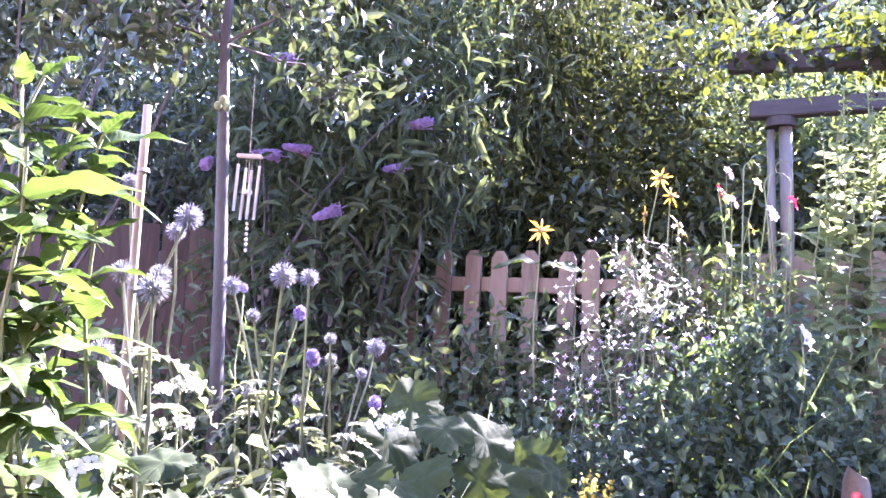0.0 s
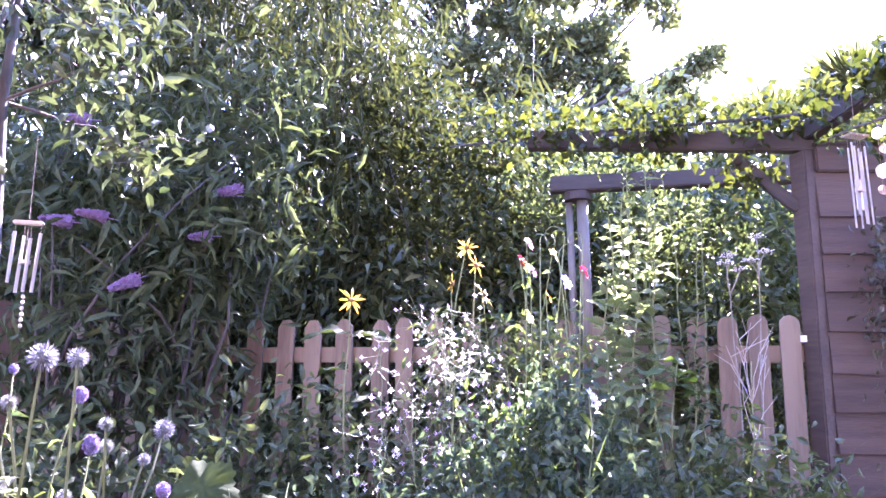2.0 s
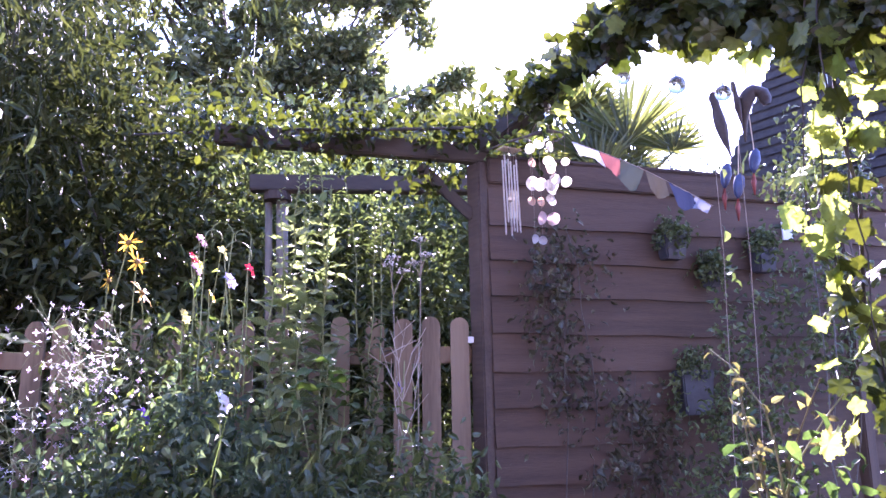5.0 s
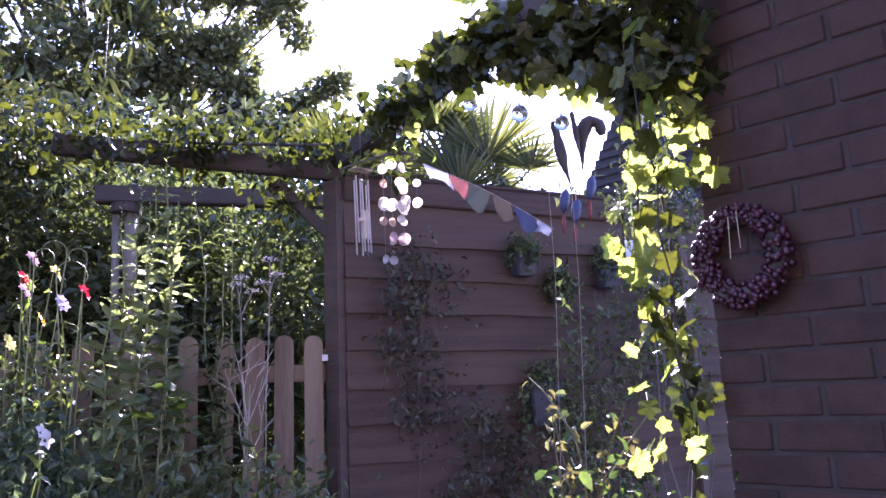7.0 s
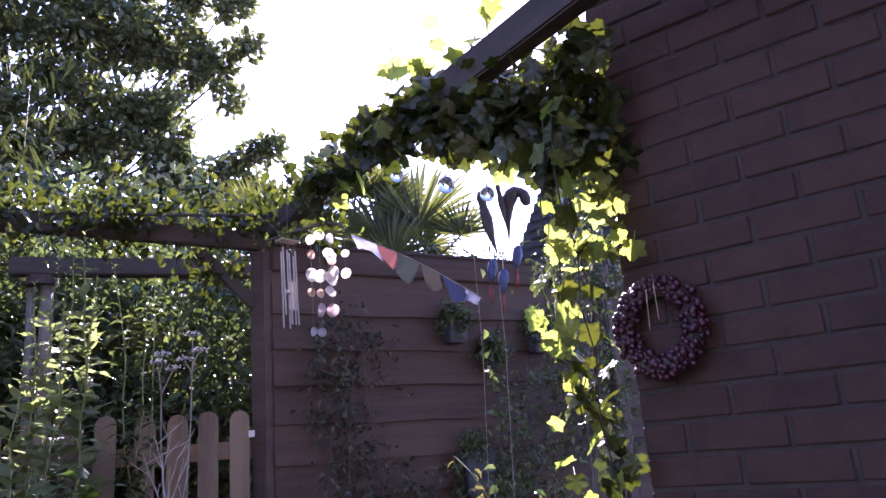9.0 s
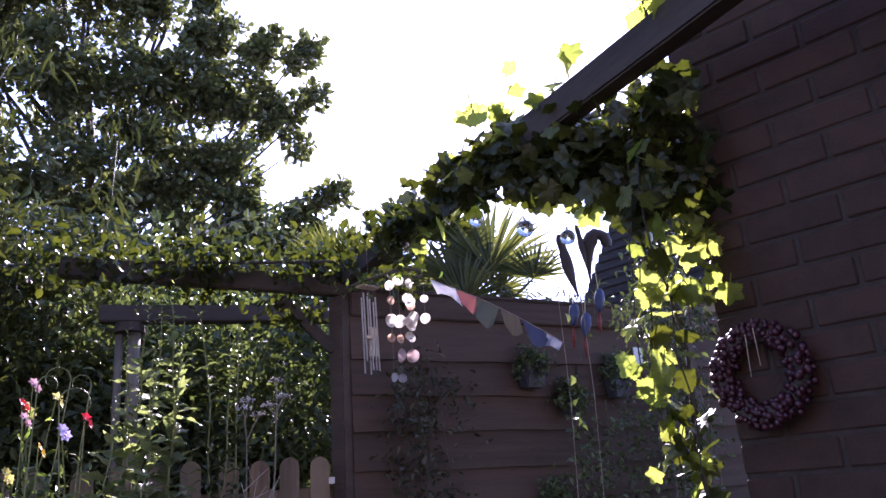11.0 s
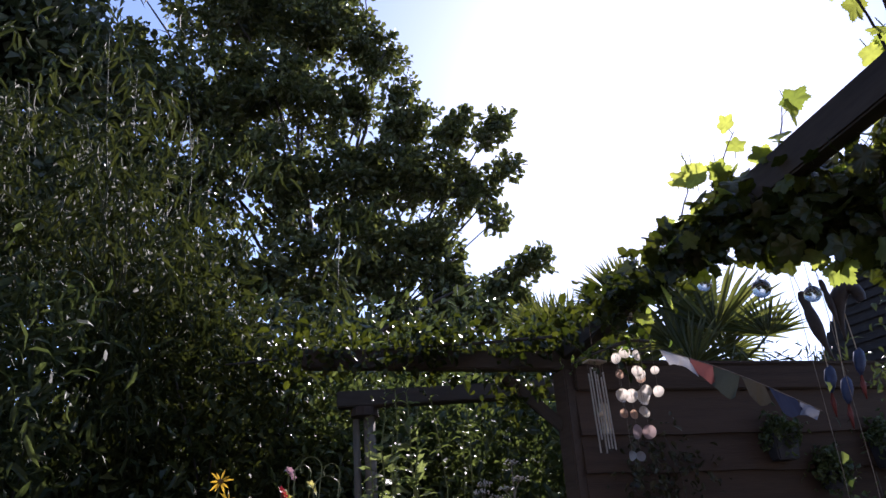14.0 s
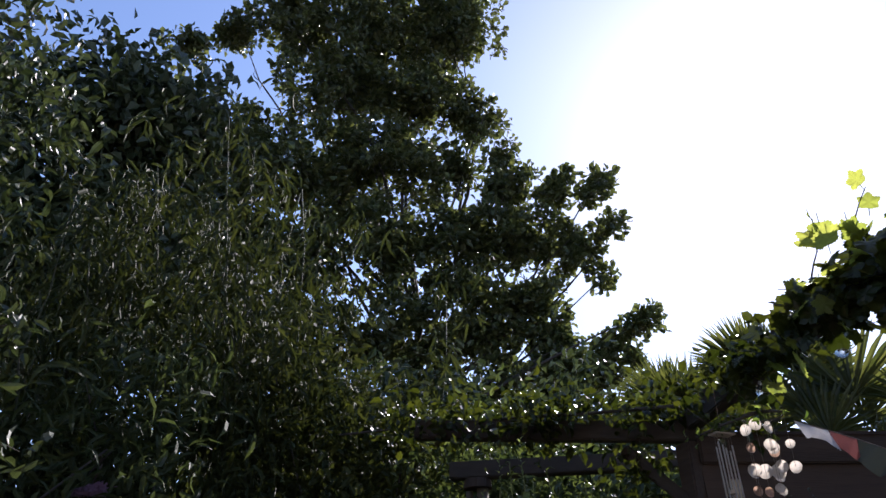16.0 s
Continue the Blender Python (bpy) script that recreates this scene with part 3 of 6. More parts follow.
# ---- background: trees, hedge, neighbouring house ----
def tree(name, label, base, top, lobes, clumps, per, spread, leaf, material, girth, limbs=16):
    ob = thing(name, label, "tree", base)
    b = Build()
    trunk = curve(base, top, 0.03, 9)
    b.tube(trunk, (girth, girth * 0.75, girth * 0.3), 10)
    piece("trunk", b.data("trunk", OLD_BARK, True), ob)
    for i in range(limbs):
        b = Build()
        c, r = lobes[i % len(lobes)]
        end = in_lobe(c, np.asarray(r) * 0.75, 1)[0]
        k = int(np.argmin(np.abs(trunk[:, 2] - 0.55 * end[2])))
        path = curve(trunk[k], end, 0.06, 7)
        b.tube(path, (girth * 0.32, girth * 0.05), 6)
        for j in range(5):
            q = path[int(RNG.integers(2, 7))]
            b.tube(curve(q, q + unit(1)[0] * min(np.mean(r) * 0.6, 0.8), 0.15, 5), (girth * 0.09, girth * 0.02), 4)
        piece("limb", b.data("limb", OLD_BARK, True), ob)
    if clumps:
        green = crown(lobes, clumps, per, spread, leaf, leaf * 0.75, True, 0.1, 0.1, 0.2)
    else:
        green = tufted_crown(lobes, per, spread, leaf)
    piece("crown", green.data("crown", material), ob)


def tufted_crown(lobes, per, tuft, leaf):
    """Blunt leaves crowded into round tufts at the ends of the twigs, with gaps between the tufts."""
    b = Build()
    for c, r in lobes:
        r = np.asarray(r) * (1.42 if r[0] > 0.9 else 1.25)
        m = max(5, int(3.3 * (r[0] * r[2]) / tuft**2))
        cc = in_lobe(c, r, m, 0.1)
        size = tuft * (0.55 + 0.6 * RNG.random(m))
        d = unit(m * per) * (RNG.random((m * per, 1)) ** 0.45)
        pos = np.repeat(cc, per, 0) + d * np.repeat(size, per)[:, None] * [1.15, 1.0, 0.8]
        tip = d + unit(m * per) * 0.9
        b.blunt(pos, tip, unit(m * per) + [0, 0, 0.8], leaf * (0.6 + 0.7 * RNG.random(m * per)))
    return b


def toward(az, el, dist):
    """A place by bearing and height angle from the seat."""
    a, e = radians(az), radians(el)
    return 0.43 + dist * math.sin(a), -0.12 + dist * math.cos(a), 1.1 + dist * math.tan(e)


def lobes_at(dist, rows):
    """Lobes from bearing, height angle and angular half sizes, all at one distance."""
    out = []
    for az, el, w, h in rows:
        c = toward(az, el, dist)
        k = dist / math.cos(radians(el))
        out.append((c, (k * math.tan(radians(w)), k * math.tan(radians(w)) * 0.8, k * math.tan(radians(h)))))
    return out


oak = lobes_at(20.0, [
    (4.3, 45.3, 3.1, 2.4), (13.6, 45.2, 3.8, 3.1), (21.2, 45.6, 2.4, 3), (9.4, 40.6, 3.8, 2.8), (18, 40.4, 3, 2.4), (22.9, 38.8, 1.5, 1.7), (15, 35.4, 3.8, 2.6), (7.9, 34.2, 3.8, 3.1), (1.8, 36.1, 2.1, 2.1),
    (25.2, 33.6, 2.1, 1.6), (29.3, 33.1, 2.1, 1.3), (33, 33.3, 1.4, 1.2), (33.6, 30.2, 1, 0.9), (31.2, 28.8, 1.7, 1.5), (27.2, 29.4, 2.7, 2), (32.3, 26.6, 0.9, 0.9), (21.6, 30.2, 3.4, 2.3), (14.2, 28.9, 3.8, 2.8),
    (6.5, 28.1, 3.5, 2.8), (1.5, 30.2, 2.1, 2.8), (26.3, 24.6, 3, 2), (34, 22.6, 1.5, 0.9), (35.7, 22.9, 0.6, 0.8), (32.2, 21.5, 1.1, 1), (28.8, 21.8, 2.3, 1.5), (22.2, 23.3, 3.4, 2.1), (15.2, 22.5, 3.8, 2.4),
    (8, 21.5, 3.8, 2.4), (30.2, 19.6, 1.5, 1.1), (25.4, 18.9, 2.7, 1.4), (18.9, 18.3, 3.5, 1.7), (11.8, 17.5, 3.5, 1.7), (14.6, 50.5, 5.9, 2.1), (-0.9, 43.8, 1.4, 1.4), (-5.2, 41.8, 1.4, 1), (2, 22, 5, 5),
    (-6, 26, 5, 5), (-2.5, 33, 3, 2.6), (-3.5, 28.5, 3, 2.6), (-4.5, 38, 2, 1.6), (28.6, 19, 2.2, 1.6), (31.4, 18.8, 1.4, 1.2), (26, 16, 3, 2), (33.2, 20.2, 1.3, 1.0), (24.5, 36.3, 1.3, 1.0), (20.5, 26.5, 2.2, 1.5), (21.3, 35.4, 1.6, 1.3),
])
tree("oak_tree", "tall broad-leaved tree, dark against the sky", (5.4, 19.6, 0), (6.6, 19.8, 10.5), oak, 0, 44, 0.36, 0.22, OAK, 0.24, 37)
wide = lobes_at(15.0, [(-10, 25, 9, 7), (-22, 22, 8, 7), (-34, 22, 9, 8), (-8, 36, 6, 4), (-20, 33, 5, 4)])
tree("ash_tree", "distant green tree filling the sky over the fence", (-5.5, 14.0, 0), (-5.0, 13.6, 8.5), wide, 1700, 24, 0.3, 0.27, HEDGE, 0.2, 14)


def hedge(name, label, a, c, height, n, leaf, material, depth=0.5, per=16):
    """A dense run of leafy growth between two places on the ground."""
    a, c = np.array(a), np.array(c)
    s = RNG.random(n)
    pos = np.zeros((n, 3))
    pos[:, :2] = a + (c - a) * s[:, None] + RNG.normal(size=(n, 2)) * depth * 0.4
    wave = 0.82 + 0.18 * np.sin(s * 17 + 1) * np.cos(s * 41)
    pos[:, 2] = height * wave * RNG.random(n) ** 0.8
    b = Build()
    m = n * per
    pp = np.repeat(pos, per, 0) + RNG.normal(size=(m, 3)) * 0.16
    b.leaves(pp, unit(m) + [0, 0, -0.2], unit(m) + [0, 0, 0.6], leaf * (0.6 + 0.8 * RNG.random(m)), leaf * 0.5, cheap=True)
    ob = new(name, b.data(name, material))
    tagged(ob, label, "hedge", kind="stuff")


hedge("hedge", "dense dark hedge growth far behind the fence", (-6.5, 6.6), (1.2, 8.6), 3.6, 2400, 0.16, HEDGE, 0.8)
hedge("hedge", "dense dark hedge growth beyond the pergola", (0.8, 8.4), (6.3, 8.0), 4.5, 2300, 0.17, HEDGE, 0.8)
hedge("hedge", "dark hedge growth running on behind the palms", (6.0, 7.9), (10.5, 7.2), 3.2, 1100, 0.17, HEDGE, 0.8)
hedge("undergrowth", "tangled green undergrowth behind the picket fence", (-0.8, 4.9), (3.0, 4.1), 1.95, 1500, 0.085, SHRUB, 0.45)


def neighbour_house():
    ob = thing("neighbour_house", "distant house with a steep dark tiled roof", "house", (9.5, 5.4, 0))
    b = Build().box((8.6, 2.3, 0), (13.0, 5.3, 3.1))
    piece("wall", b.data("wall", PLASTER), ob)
    eave_a, eave_b, ridge_a, ridge_b = np.array([8.3, 5.6, 3.0]), np.array([13.2, 5.6, 3.0]), np.array([8.3, 3.75, 5.9]), np.array([13.2, 3.75, 5.9])
    far_a, far_b = np.array([8.3, 1.9, 3.0]), np.array([13.2, 1.9, 3.0])
    b = Build()
    b.add([eave_a, eave_b, ridge_b, ridge_a, far_a, far_b], [(0, 1, 2, 3), (3, 2, 5, 4)])
    b.add([eave_a, ridge_a, far_a], [(0, 1, 2)])
    piece("roof", b.data("roof", TILE), ob)
    rows = Build()
    for low_a, low_b in ((eave_a, eave_b), (far_a, far_b)):
        for i in range(22):
            t = i / 22
            p, q = low_a + (ridge_a - low_a) * t, low_b + (ridge_b - low_b) * t
            up = (ridge_a - low_a) / 22
            out = np.array([0, np.sign(low_a[1] - 3.75), 0.6]) * 0.03
            rows.add([p + out, q + out, q + up, p + up, p, q], [(0, 1, 2, 3), (4, 5, 1, 0)])
    piece("tile_rows", rows.data("tile_rows", TILE), ob)
    # gable towards the garden
    rows = Build()
    for i in range(26):
        t = i / 26
        z = 3.0 + 2.9 * t
        half = 1.85 * (1 - t)
        rows.add([(8.26, 3.75 - half, z), (8.26, 3.75 + half, z), (8.29, 3.75 + half * 0.99, z + 0.13), (8.29, 3.75 - half * 0.99, z + 0.13)], [(0, 1, 2, 3)])
    piece("gable_tiles", rows.data("gable_tiles", TILE), ob, label="dark hung tiles on the gable")


neighbour_house()
bush("laurel", "dense dark leafy shrub behind the pergola", (2.75, 4.0, 0), [((2.55, 4.1, 1.5), (0.5, 0.35, 0.95)), ((2.95, 3.75, 1.4), (0.45, 0.35, 0.95)), ((2.1, 4.2, 1.6), (0.45, 0.3, 0.95)), ((3.05, 3.4, 1.25), (0.3, 0.3, 0.85))],
     760, 18, 0.10, 0.075, 0.035, SHRUB, stems=10, radius=0.012)


def palm(base, height, fans, size, label, aim=None):
    ob = thing("fan_palm", label, "palm tree", base, group="palms behind the fence")
    top = np.array([base[0], base[1], height])
    b = Build().tube(curve(base, top, 0.02, 8), (0.09, 0.10, 0.08), 9)
    hairs = RNG.random(300)
    pp = np.array(base) + (top - np.array(base)) * hairs[:, None] + np.concatenate([unit(300)[:, :2] * 0.09, np.zeros((300, 1))], 1)
    b.leaves(pp, unit(300) * 0.5 + [0, 0, -1], unit(300), 0.12, 0.012, cheap=True)
    piece("trunk", b.data("trunk", BARK), ob)
    for i in range(fans):
        az = i * 2.4 + RNG.random() * 0.5
        el = (0.15 + 1.1 * ((i * 0.618) % 1.0)) * (0.35 if aim else 1)
        d = np.array([math.cos(az) * math.cos(el), math.sin(az) * math.cos(el), math.sin(el)])
        if aim and i < len(aim):
            hub, d = (np.array(q) for q in aim[i][:2])
            big = aim[i][2]
            stalk = curve(top, hub, 0.05, 6)
            d /= np.linalg.norm(d)
        else:
            hub = top + d * size * 0.6 + [0, 0, -0.04]
            stalk = curve(top, hub, 0.05, 6)
        if not aim or i >= len(aim):
            big = 0.9
        fan = Build()
        fan.tube(stalk, (0.012, 0.007), 5)
        face = np.array([-0.72, -0.65, 0.25]) + RNG.normal(size=3) * (0.06 if aim and i < len(aim) else 0.3)
        side = np.cross(d, face)
        side /= np.linalg.norm(side)
        nrm = np.cross(side, d)
        k = 24
        a = np.linspace(-1.45, 1.45, k)
        tips = np.cos(a)[:, None] * d + np.sin(a)[:, None] * side + RNG.normal(size=(k, 3)) * 0.03
        fan.leaves(np.repeat([hub], k, 0), tips, np.repeat([nrm], k, 0), size * big * (0.82 + 0.18 * np.cos(a)) * (0.95 + 0.1 * RNG.random(k)), 0.045 * size * big / 0.6, 0.35, 0.12)
        piece("leaf_fan", fan.data("leaf_fan", PALM), ob)


palm((3.84, 3.06, 0), 2.05, 6, 0.46, "fan palm with spiky split leaves behind the fence",
     [((3.98, 2.69, 2.32), (0.02, -0.02, 0.9), 0.62), ((3.88, 2.96, 2.42), (0.14, -0.17, 0.56), 1.12), ((3.72, 3.14, 2.36), (-0.25, 0.25, 0.6), 0.85), ((3.92, 2.96, 2.28), (0.35, -0.4, 0.25), 0.6), ((3.74, 3.05, 2.22), (0.05, -0.1, 0.8), 0.8)])
palm((3.98, 3.64, 0), 2.68, 19, 0.42, "tall fan palm standing behind the pergola beam")
palm((3.55, 3.95, 0), 2.52, 15, 0.40, "low fan palm seen over the pergola corner")


# ---- tall plants at the back of the bed ----
def dark_fence():
    ob = thing("board_fence", "dark brown vertical board fence in deep shade", "fence", (-1.6, 4.1, 0))
    a, c = np.array([-3.4, 3.35]), np.array([-0.25, 4.55])
    n = 24
    yaw = math.degrees(math.atan2(c[1] - a[1], c[0] - a[0]))
    me = Build().box((-0.068, -0.011, 0), (0.068, 0.011, 1.35)).data("board", DARKWOOD)
    for i in range(n):
        x, y = a + (c - a) * (i + 0.5) / n
        piece("board", me, ob, pose(x, y, 0.02, 0, random.uniform(-0.4, 0.4), yaw))
    for z in (0.35, 1.1):
        me2, m = frame_board((a[0], a[1] + 0.03, z), (c[0], c[1] + 0.03, z), 0.07, 0.03, "rail", DARKWOOD)
        piece("rail", me2, ob, m)


dark_fence()


def bamboo():
    ob = thing("bamboo_clump", "tall bamboo clump with narrow drooping leaves", "bamboo", (0.15, 4.75, 0))
    leaves = Build()
    for i in range(44):
        x, y = 0.15 + RNG.normal() * 0.5, 4.75 + RNG.normal() * 0.22
        h = 3.2 + 1.4 * RNG.random() - 0.5 * abs(x - 0.1)
        end = np.array([x + RNG.normal() * 0.3, y - 0.15 + RNG.normal() * 0.25, h])
        path = curve((x, y, 0), end, 0.04, 10)
        piece("cane", Build().tube(path, (0.010, 0.003), 6).data("cane", CANE_DARK, True), ob)
        m = 46
        t = 0.22 + 0.78 * RNG.random(m)
        spots = np.array([path[min(9, int(q * 9.99))] for q in t]) + RNG.normal(size=(m, 3)) * 0.17
        k = 7
        pp = np.repeat(spots, k, 0) + RNG.normal(size=(m * k, 3)) * 0.05
        leaves.leaves(pp, unit(m * k) * 0.7 + [0, -0.1, -0.75], unit(m * k) + [0, -0.4, 0.5], 0.15 * (0.6 + 0.7 * RNG.random(m * k)), 0.024, 0.2, 0.3)
    piece("foliage", leaves.data("foliage", BAMBOO), ob)


bamboo()
bush("leafy_shrub", "tall leafy green shrub beside the bamboo", (1.35, 4.5, 0), [((1.4, 4.5, 1.7), (0.7, 0.4, 0.75)), ((1.1, 4.6, 2.6), (0.45, 0.35, 0.5)), ((2.1, 4.6, 1.5), (0.6, 0.35, 0.7)), ((1.75, 4.7, 2.3), (0.4, 0.3, 0.45))],
     330, 22, 0.14, 0.085, 0.034, BAMBOO, stems=12, radius=0.014)
bush("conifer_hedge_shrub", "dark dense shrub standing behind the young tree", (-1.9, 4.7, 0), [((-1.9, 4.7, 1.5), (1.0, 0.45, 1.1)), ((-1.1, 4.9, 2.1), (0.7, 0.4, 0.9)), ((-2.7, 4.5, 1.2), (0.7, 0.4, 0.8))],
     420, 22, 0.15, 0.075, 0.032, HEDGE, stems=10, radius=0.015)


def spike(length, radius, seed):
    """A cone of many tiny florets along z."""
    r = np.random.default_rng(seed)
    n = 700
    t = r.random(n)
    a = r.random(n) * 6.283
    rad = radius * (1 - 0.75 * t) * (0.8 + 0.3 * r.random(n))
    pos = np.stack([rad * np.cos(a), rad * np.sin(a), t * length], 1)
    out = np.stack([np.cos(a), np.sin(a), 0.4 + 0 * a], 1)
    b = Build()
    b.tube([(0, 0, -0.05), (0, 0, 0)], (0.002, 0.003), 4)
    b.tube([(0, 0, 0), (0, 0, length * 0.3), (0, 0, length * 0.7), (0, 0, length)], (radius * 0.6, radius * 0.68, radius * 0.42, radius * 0.12), 9)
    b.leaves(pos, r.normal(size=(n, 3)) + out * 0.3, out, 0.011, 0.010, 0.15, 0.1, True)
    return b.data("flower_spike", MAUVE)


def buddleia():
    ob = thing("butterfly_bush", "large butterfly bush with mauve flower spikes", "shrub", (-0.35, 3.75, 0))
    lobes = [((-0.45, 3.55, 1.45), (0.5, 0.25, 0.45)), ((-0.02, 3.75, 1.66), (0.38, 0.22, 0.36)), ((-0.6, 3.7, 2.0), (0.45, 0.25, 0.4)), ((0.15, 3.55, 1.85), (0.4, 0.25, 0.4)), ((-0.62, 3.4, 0.9), (0.36, 0.22, 0.4)), ((-0.12, 3.62, 1.0), (0.24, 0.14, 0.32)), ((0.1, 3.75, 2.3), (0.4, 0.25, 0.35))]
    for i in range(22):
        c, r = lobes[i % len(lobes)]
        b = Build().tube(curve((-0.35 + RNG.normal() * 0.06, 3.75 + RNG.normal() * 0.05, 0), in_lobe(c, np.array(r) * 0.9, 1)[0], 0.1, 8), (0.013, 0.004), 5)
        piece("stem", b.data("stem", BARK, True), ob)
    piece("foliage", crown(lobes, 360, 11, 0.10, 0.125, 0.027, False, 0.5, 0.25).data("foliage", BUDDLEIA), ob)
    shared = [spike(0.12, 0.027, 1), spike(0.09, 0.022, 2), spike(0.13, 0.028, 3)]
    for i, (x, y, z, tilt, turn) in enumerate([(-0.42, 3.36, 1.65, 82, -80), (0.0, 3.38, 1.60, 97, -75), (-0.28, 3.37, 1.40, 115, -60), (-0.55, 3.34, 1.62, 85, -90), (-0.86, 3.28, 1.55, 80, 30), (0.12, 3.38, 1.82, 105, -70), (-0.52, 3.35, 2.07, 100, -60)]):
        piece("flower_spike", shared[i % 3], ob, pose(x, y, z, 0, 0, turn) @ pose(0, 0, 0, tilt, 0, 0))


buddleia()


def young_tree():
    ob = thing("plum_tree", "young plum tree with a slim grey trunk and small green fruit", "tree", (-0.55, 2.45, 0))
    trunk = np.array([(-0.55, 2.45, 0), (-0.555, 2.445, 0.6), (-0.565, 2.44, 1.0), (-0.58, 2.43, 1.4), (-0.60, 2.43, 1.8), (-0.585, 2.44, 2.2), (-0.57, 2.45, 2.7)])
    b = Build().tube(trunk, (0.023, 0.020, 0.008), 9)
    piece("trunk", b.data("trunk", PLUM_BARK, True), ob)
    ends = [(-0.16, 2.5, 1.70), (-0.95, 2.3, 1.80), (-0.30, 2.2, 1.95), (-0.9, 2.6, 2.05), (-1.15, 2.4, 1.9), (-0.2, 2.6, 2.2), (-0.7, 2.2, 2.3), (-0.45, 2.35, 2.6), (-1.1, 2.7, 2.3), (-0.75, 2.5, 2.75)]
    leaf_at = []
    for i, e in enumerate(ends):
        path = curve(trunk[4 + i % 2], e, 0.1, 8)
        b = Build().tube(path, (0.006, 0.002), 5)
        leaf_at += [p for p in path[3:]] * 2
        for j in range(3):
            q = path[int(RNG.integers(3, 8))]
            tw = curve(q, q + unit(1)[0] * 0.18, 0.1, 5)
            b.tube(tw, (0.003, 0.0015), 4)
            leaf_at += [p for p in tw]
        piece("branch", b.data("branch", BARK, True), ob)
    leaf_at = np.array(leaf_at)
    k = 6
    pp = np.repeat(leaf_at, k, 0) + RNG.normal(size=(len(leaf_at) * k, 3)) * 0.05
    b = Build().leaves(pp, unit(len(pp)) + [0, 0, -0.3], unit(len(pp)) + [0, 0, 0.8], 0.06 * (0.7 + 0.6 * RNG.random(len(pp))), 0.03, 0.2, 0.15)
    piece("foliage", b.data("foliage", PLUM), ob)
    fruit = Build().ball((0, 0, 0), 0.013, 1.1, 6, 9).data("fruit", STEM, True)
    for p in ((-0.585, 2.40, 1.605), (-0.60, 2.40, 1.585), (-0.57, 2.395, 1.58), (-0.82, 2.3, 1.7)):
        piece("fruit", fruit, ob, p)


young_tree()
bush("overhanging_tree", "leafy branches hanging into view near the sky", (-2.1, 3.2, 0), [((-1.5, 3.0, 2.25), (0.5, 0.3, 0.3)), ((-1.9, 3.1, 1.9), (0.4, 0.3, 0.35)), ((-1.15, 2.9, 2.75), (0.45, 0.3, 0.3)), ((-0.75, 3.1, 2.9), (0.3, 0.3, 0.3)), ((-0.62, 3.3, 3.65), (0.4, 0.3, 0.35)), ((-1.2, 3.2, 3.3), (0.4, 0.3, 0.3)), ((-0.75, 3.2, 4.15), (0.28, 0.2, 0.25))],
     260, 12, 0.11, 0.075, 0.036, PLUM, category="tree", stems=9, radius=0.012)


# ---- wind chimes ----
def tube_chime(label, at, tubes, length, radius, tilt, top_board, board_size):
    """Metal tubes hung from a small board by cords."""
    x, y, z = at
    ob = thing("wind_chime", label, "wind chime", (x, y, z), group="tube wind chimes")
    b = Build().tube([(x, y, z + 0.012), (x, y, z + top_board)], (0.0012, 0.0012), 4)
    piece("hanger", b.data("hanger", CORD), ob)
    bm = bmesh.new()
    bmesh.ops.create_cube(bm, size=1, matrix=Matrix.Diagonal((*board_size, 1)))
    bmesh.ops.bevel(bm, geom=bm.edges[:], offset=0.003, segments=2, affect="EDGES")
    piece("top_plate", bm_data("top_plate", bm, PALE), ob, (x, y, z))
    for i in range(tubes):
        u = (i - (tubes - 1) / 2) / max(1, tubes - 1)
        dx, dy = u * board_size[0] * 0.8, (0.5 if i % 2 else -0.5) * board_size[1] * 0.6
        drop = 0.03 + 0.01 * (i % 3)
        ln = length * (0.84 + 0.16 * ((i * 0.618) % 1))
        b = Build().tube([(x + dx, y + dy, z), (x + dx, y + dy, z - drop)], (0.0008, 0.0008), 4)
        piece("cord", b.data("cord", CORD), ob)
        b = Build().tube([(0, 0, 0), (0, 0, -ln)], (radius, radius), 10)
        piece("tube", b.data("tube", STEEL, True), ob, pose(x + dx, y + dy, z - drop, 0, tilt + (i % 2) * 0.6, 0))
    b = Build().tube([(x, y, z), (x, y, z - length * 1.05)], (0.0008, 0.0008), 4)
    piece("clapper_cord", b.data("clapper_cord", CORD), ob)
    b = Build().tube([(x, y, z - length * 0.62), (x, y, z - length * 0.62 - 0.012)], (0.016, 0.016), 12)
    piece("clapper", b.data("clapper", PALE), ob)
    return ob


chime = tube_chime("silver tube wind chime hanging from the plum tree", (-0.52, 2.55, 1.455), 4, 0.19, 0.0055, 2.5, 0.28, (0.085, 0.03, 0.012))
bead = Build().ball((0, 0, 0), 0.006, 1.2, 5, 7).data("bead", PALE, True)
for i in range(6):
    piece("bead", bead, chime, (-0.515, 2.55, 1.225 - 0.018 * i))

chime = tube_chime("silver tube wind chime hanging from the pergola beam", (2.145, 1.995, 1.825), 6, 0.30, 0.003, -2.0, 0.17, (0.085, 0.05, 0.006))
b = Build().box((2.185, 2.05, 1.58), (2.225, 2.054, 1.69))
piece("sail", b.data("sail", PALE), chime)
branch = thing("hanging_branch", "thin bent branch with a few yellow-green leaves under the beam", "branch", (2.2, 1.95, 1.86))
arc = np.array([(2.08, 2.05, 1.825), (2.13, 2.0, 1.85), (2.19, 1.95, 1.87), (2.25, 1.90, 1.885), (2.31, 1.86, 1.88)])
piece("wood", Build().tube(arc, (0.003, 0.005, 0.004), 6).data("wood", BARK, True), branch)
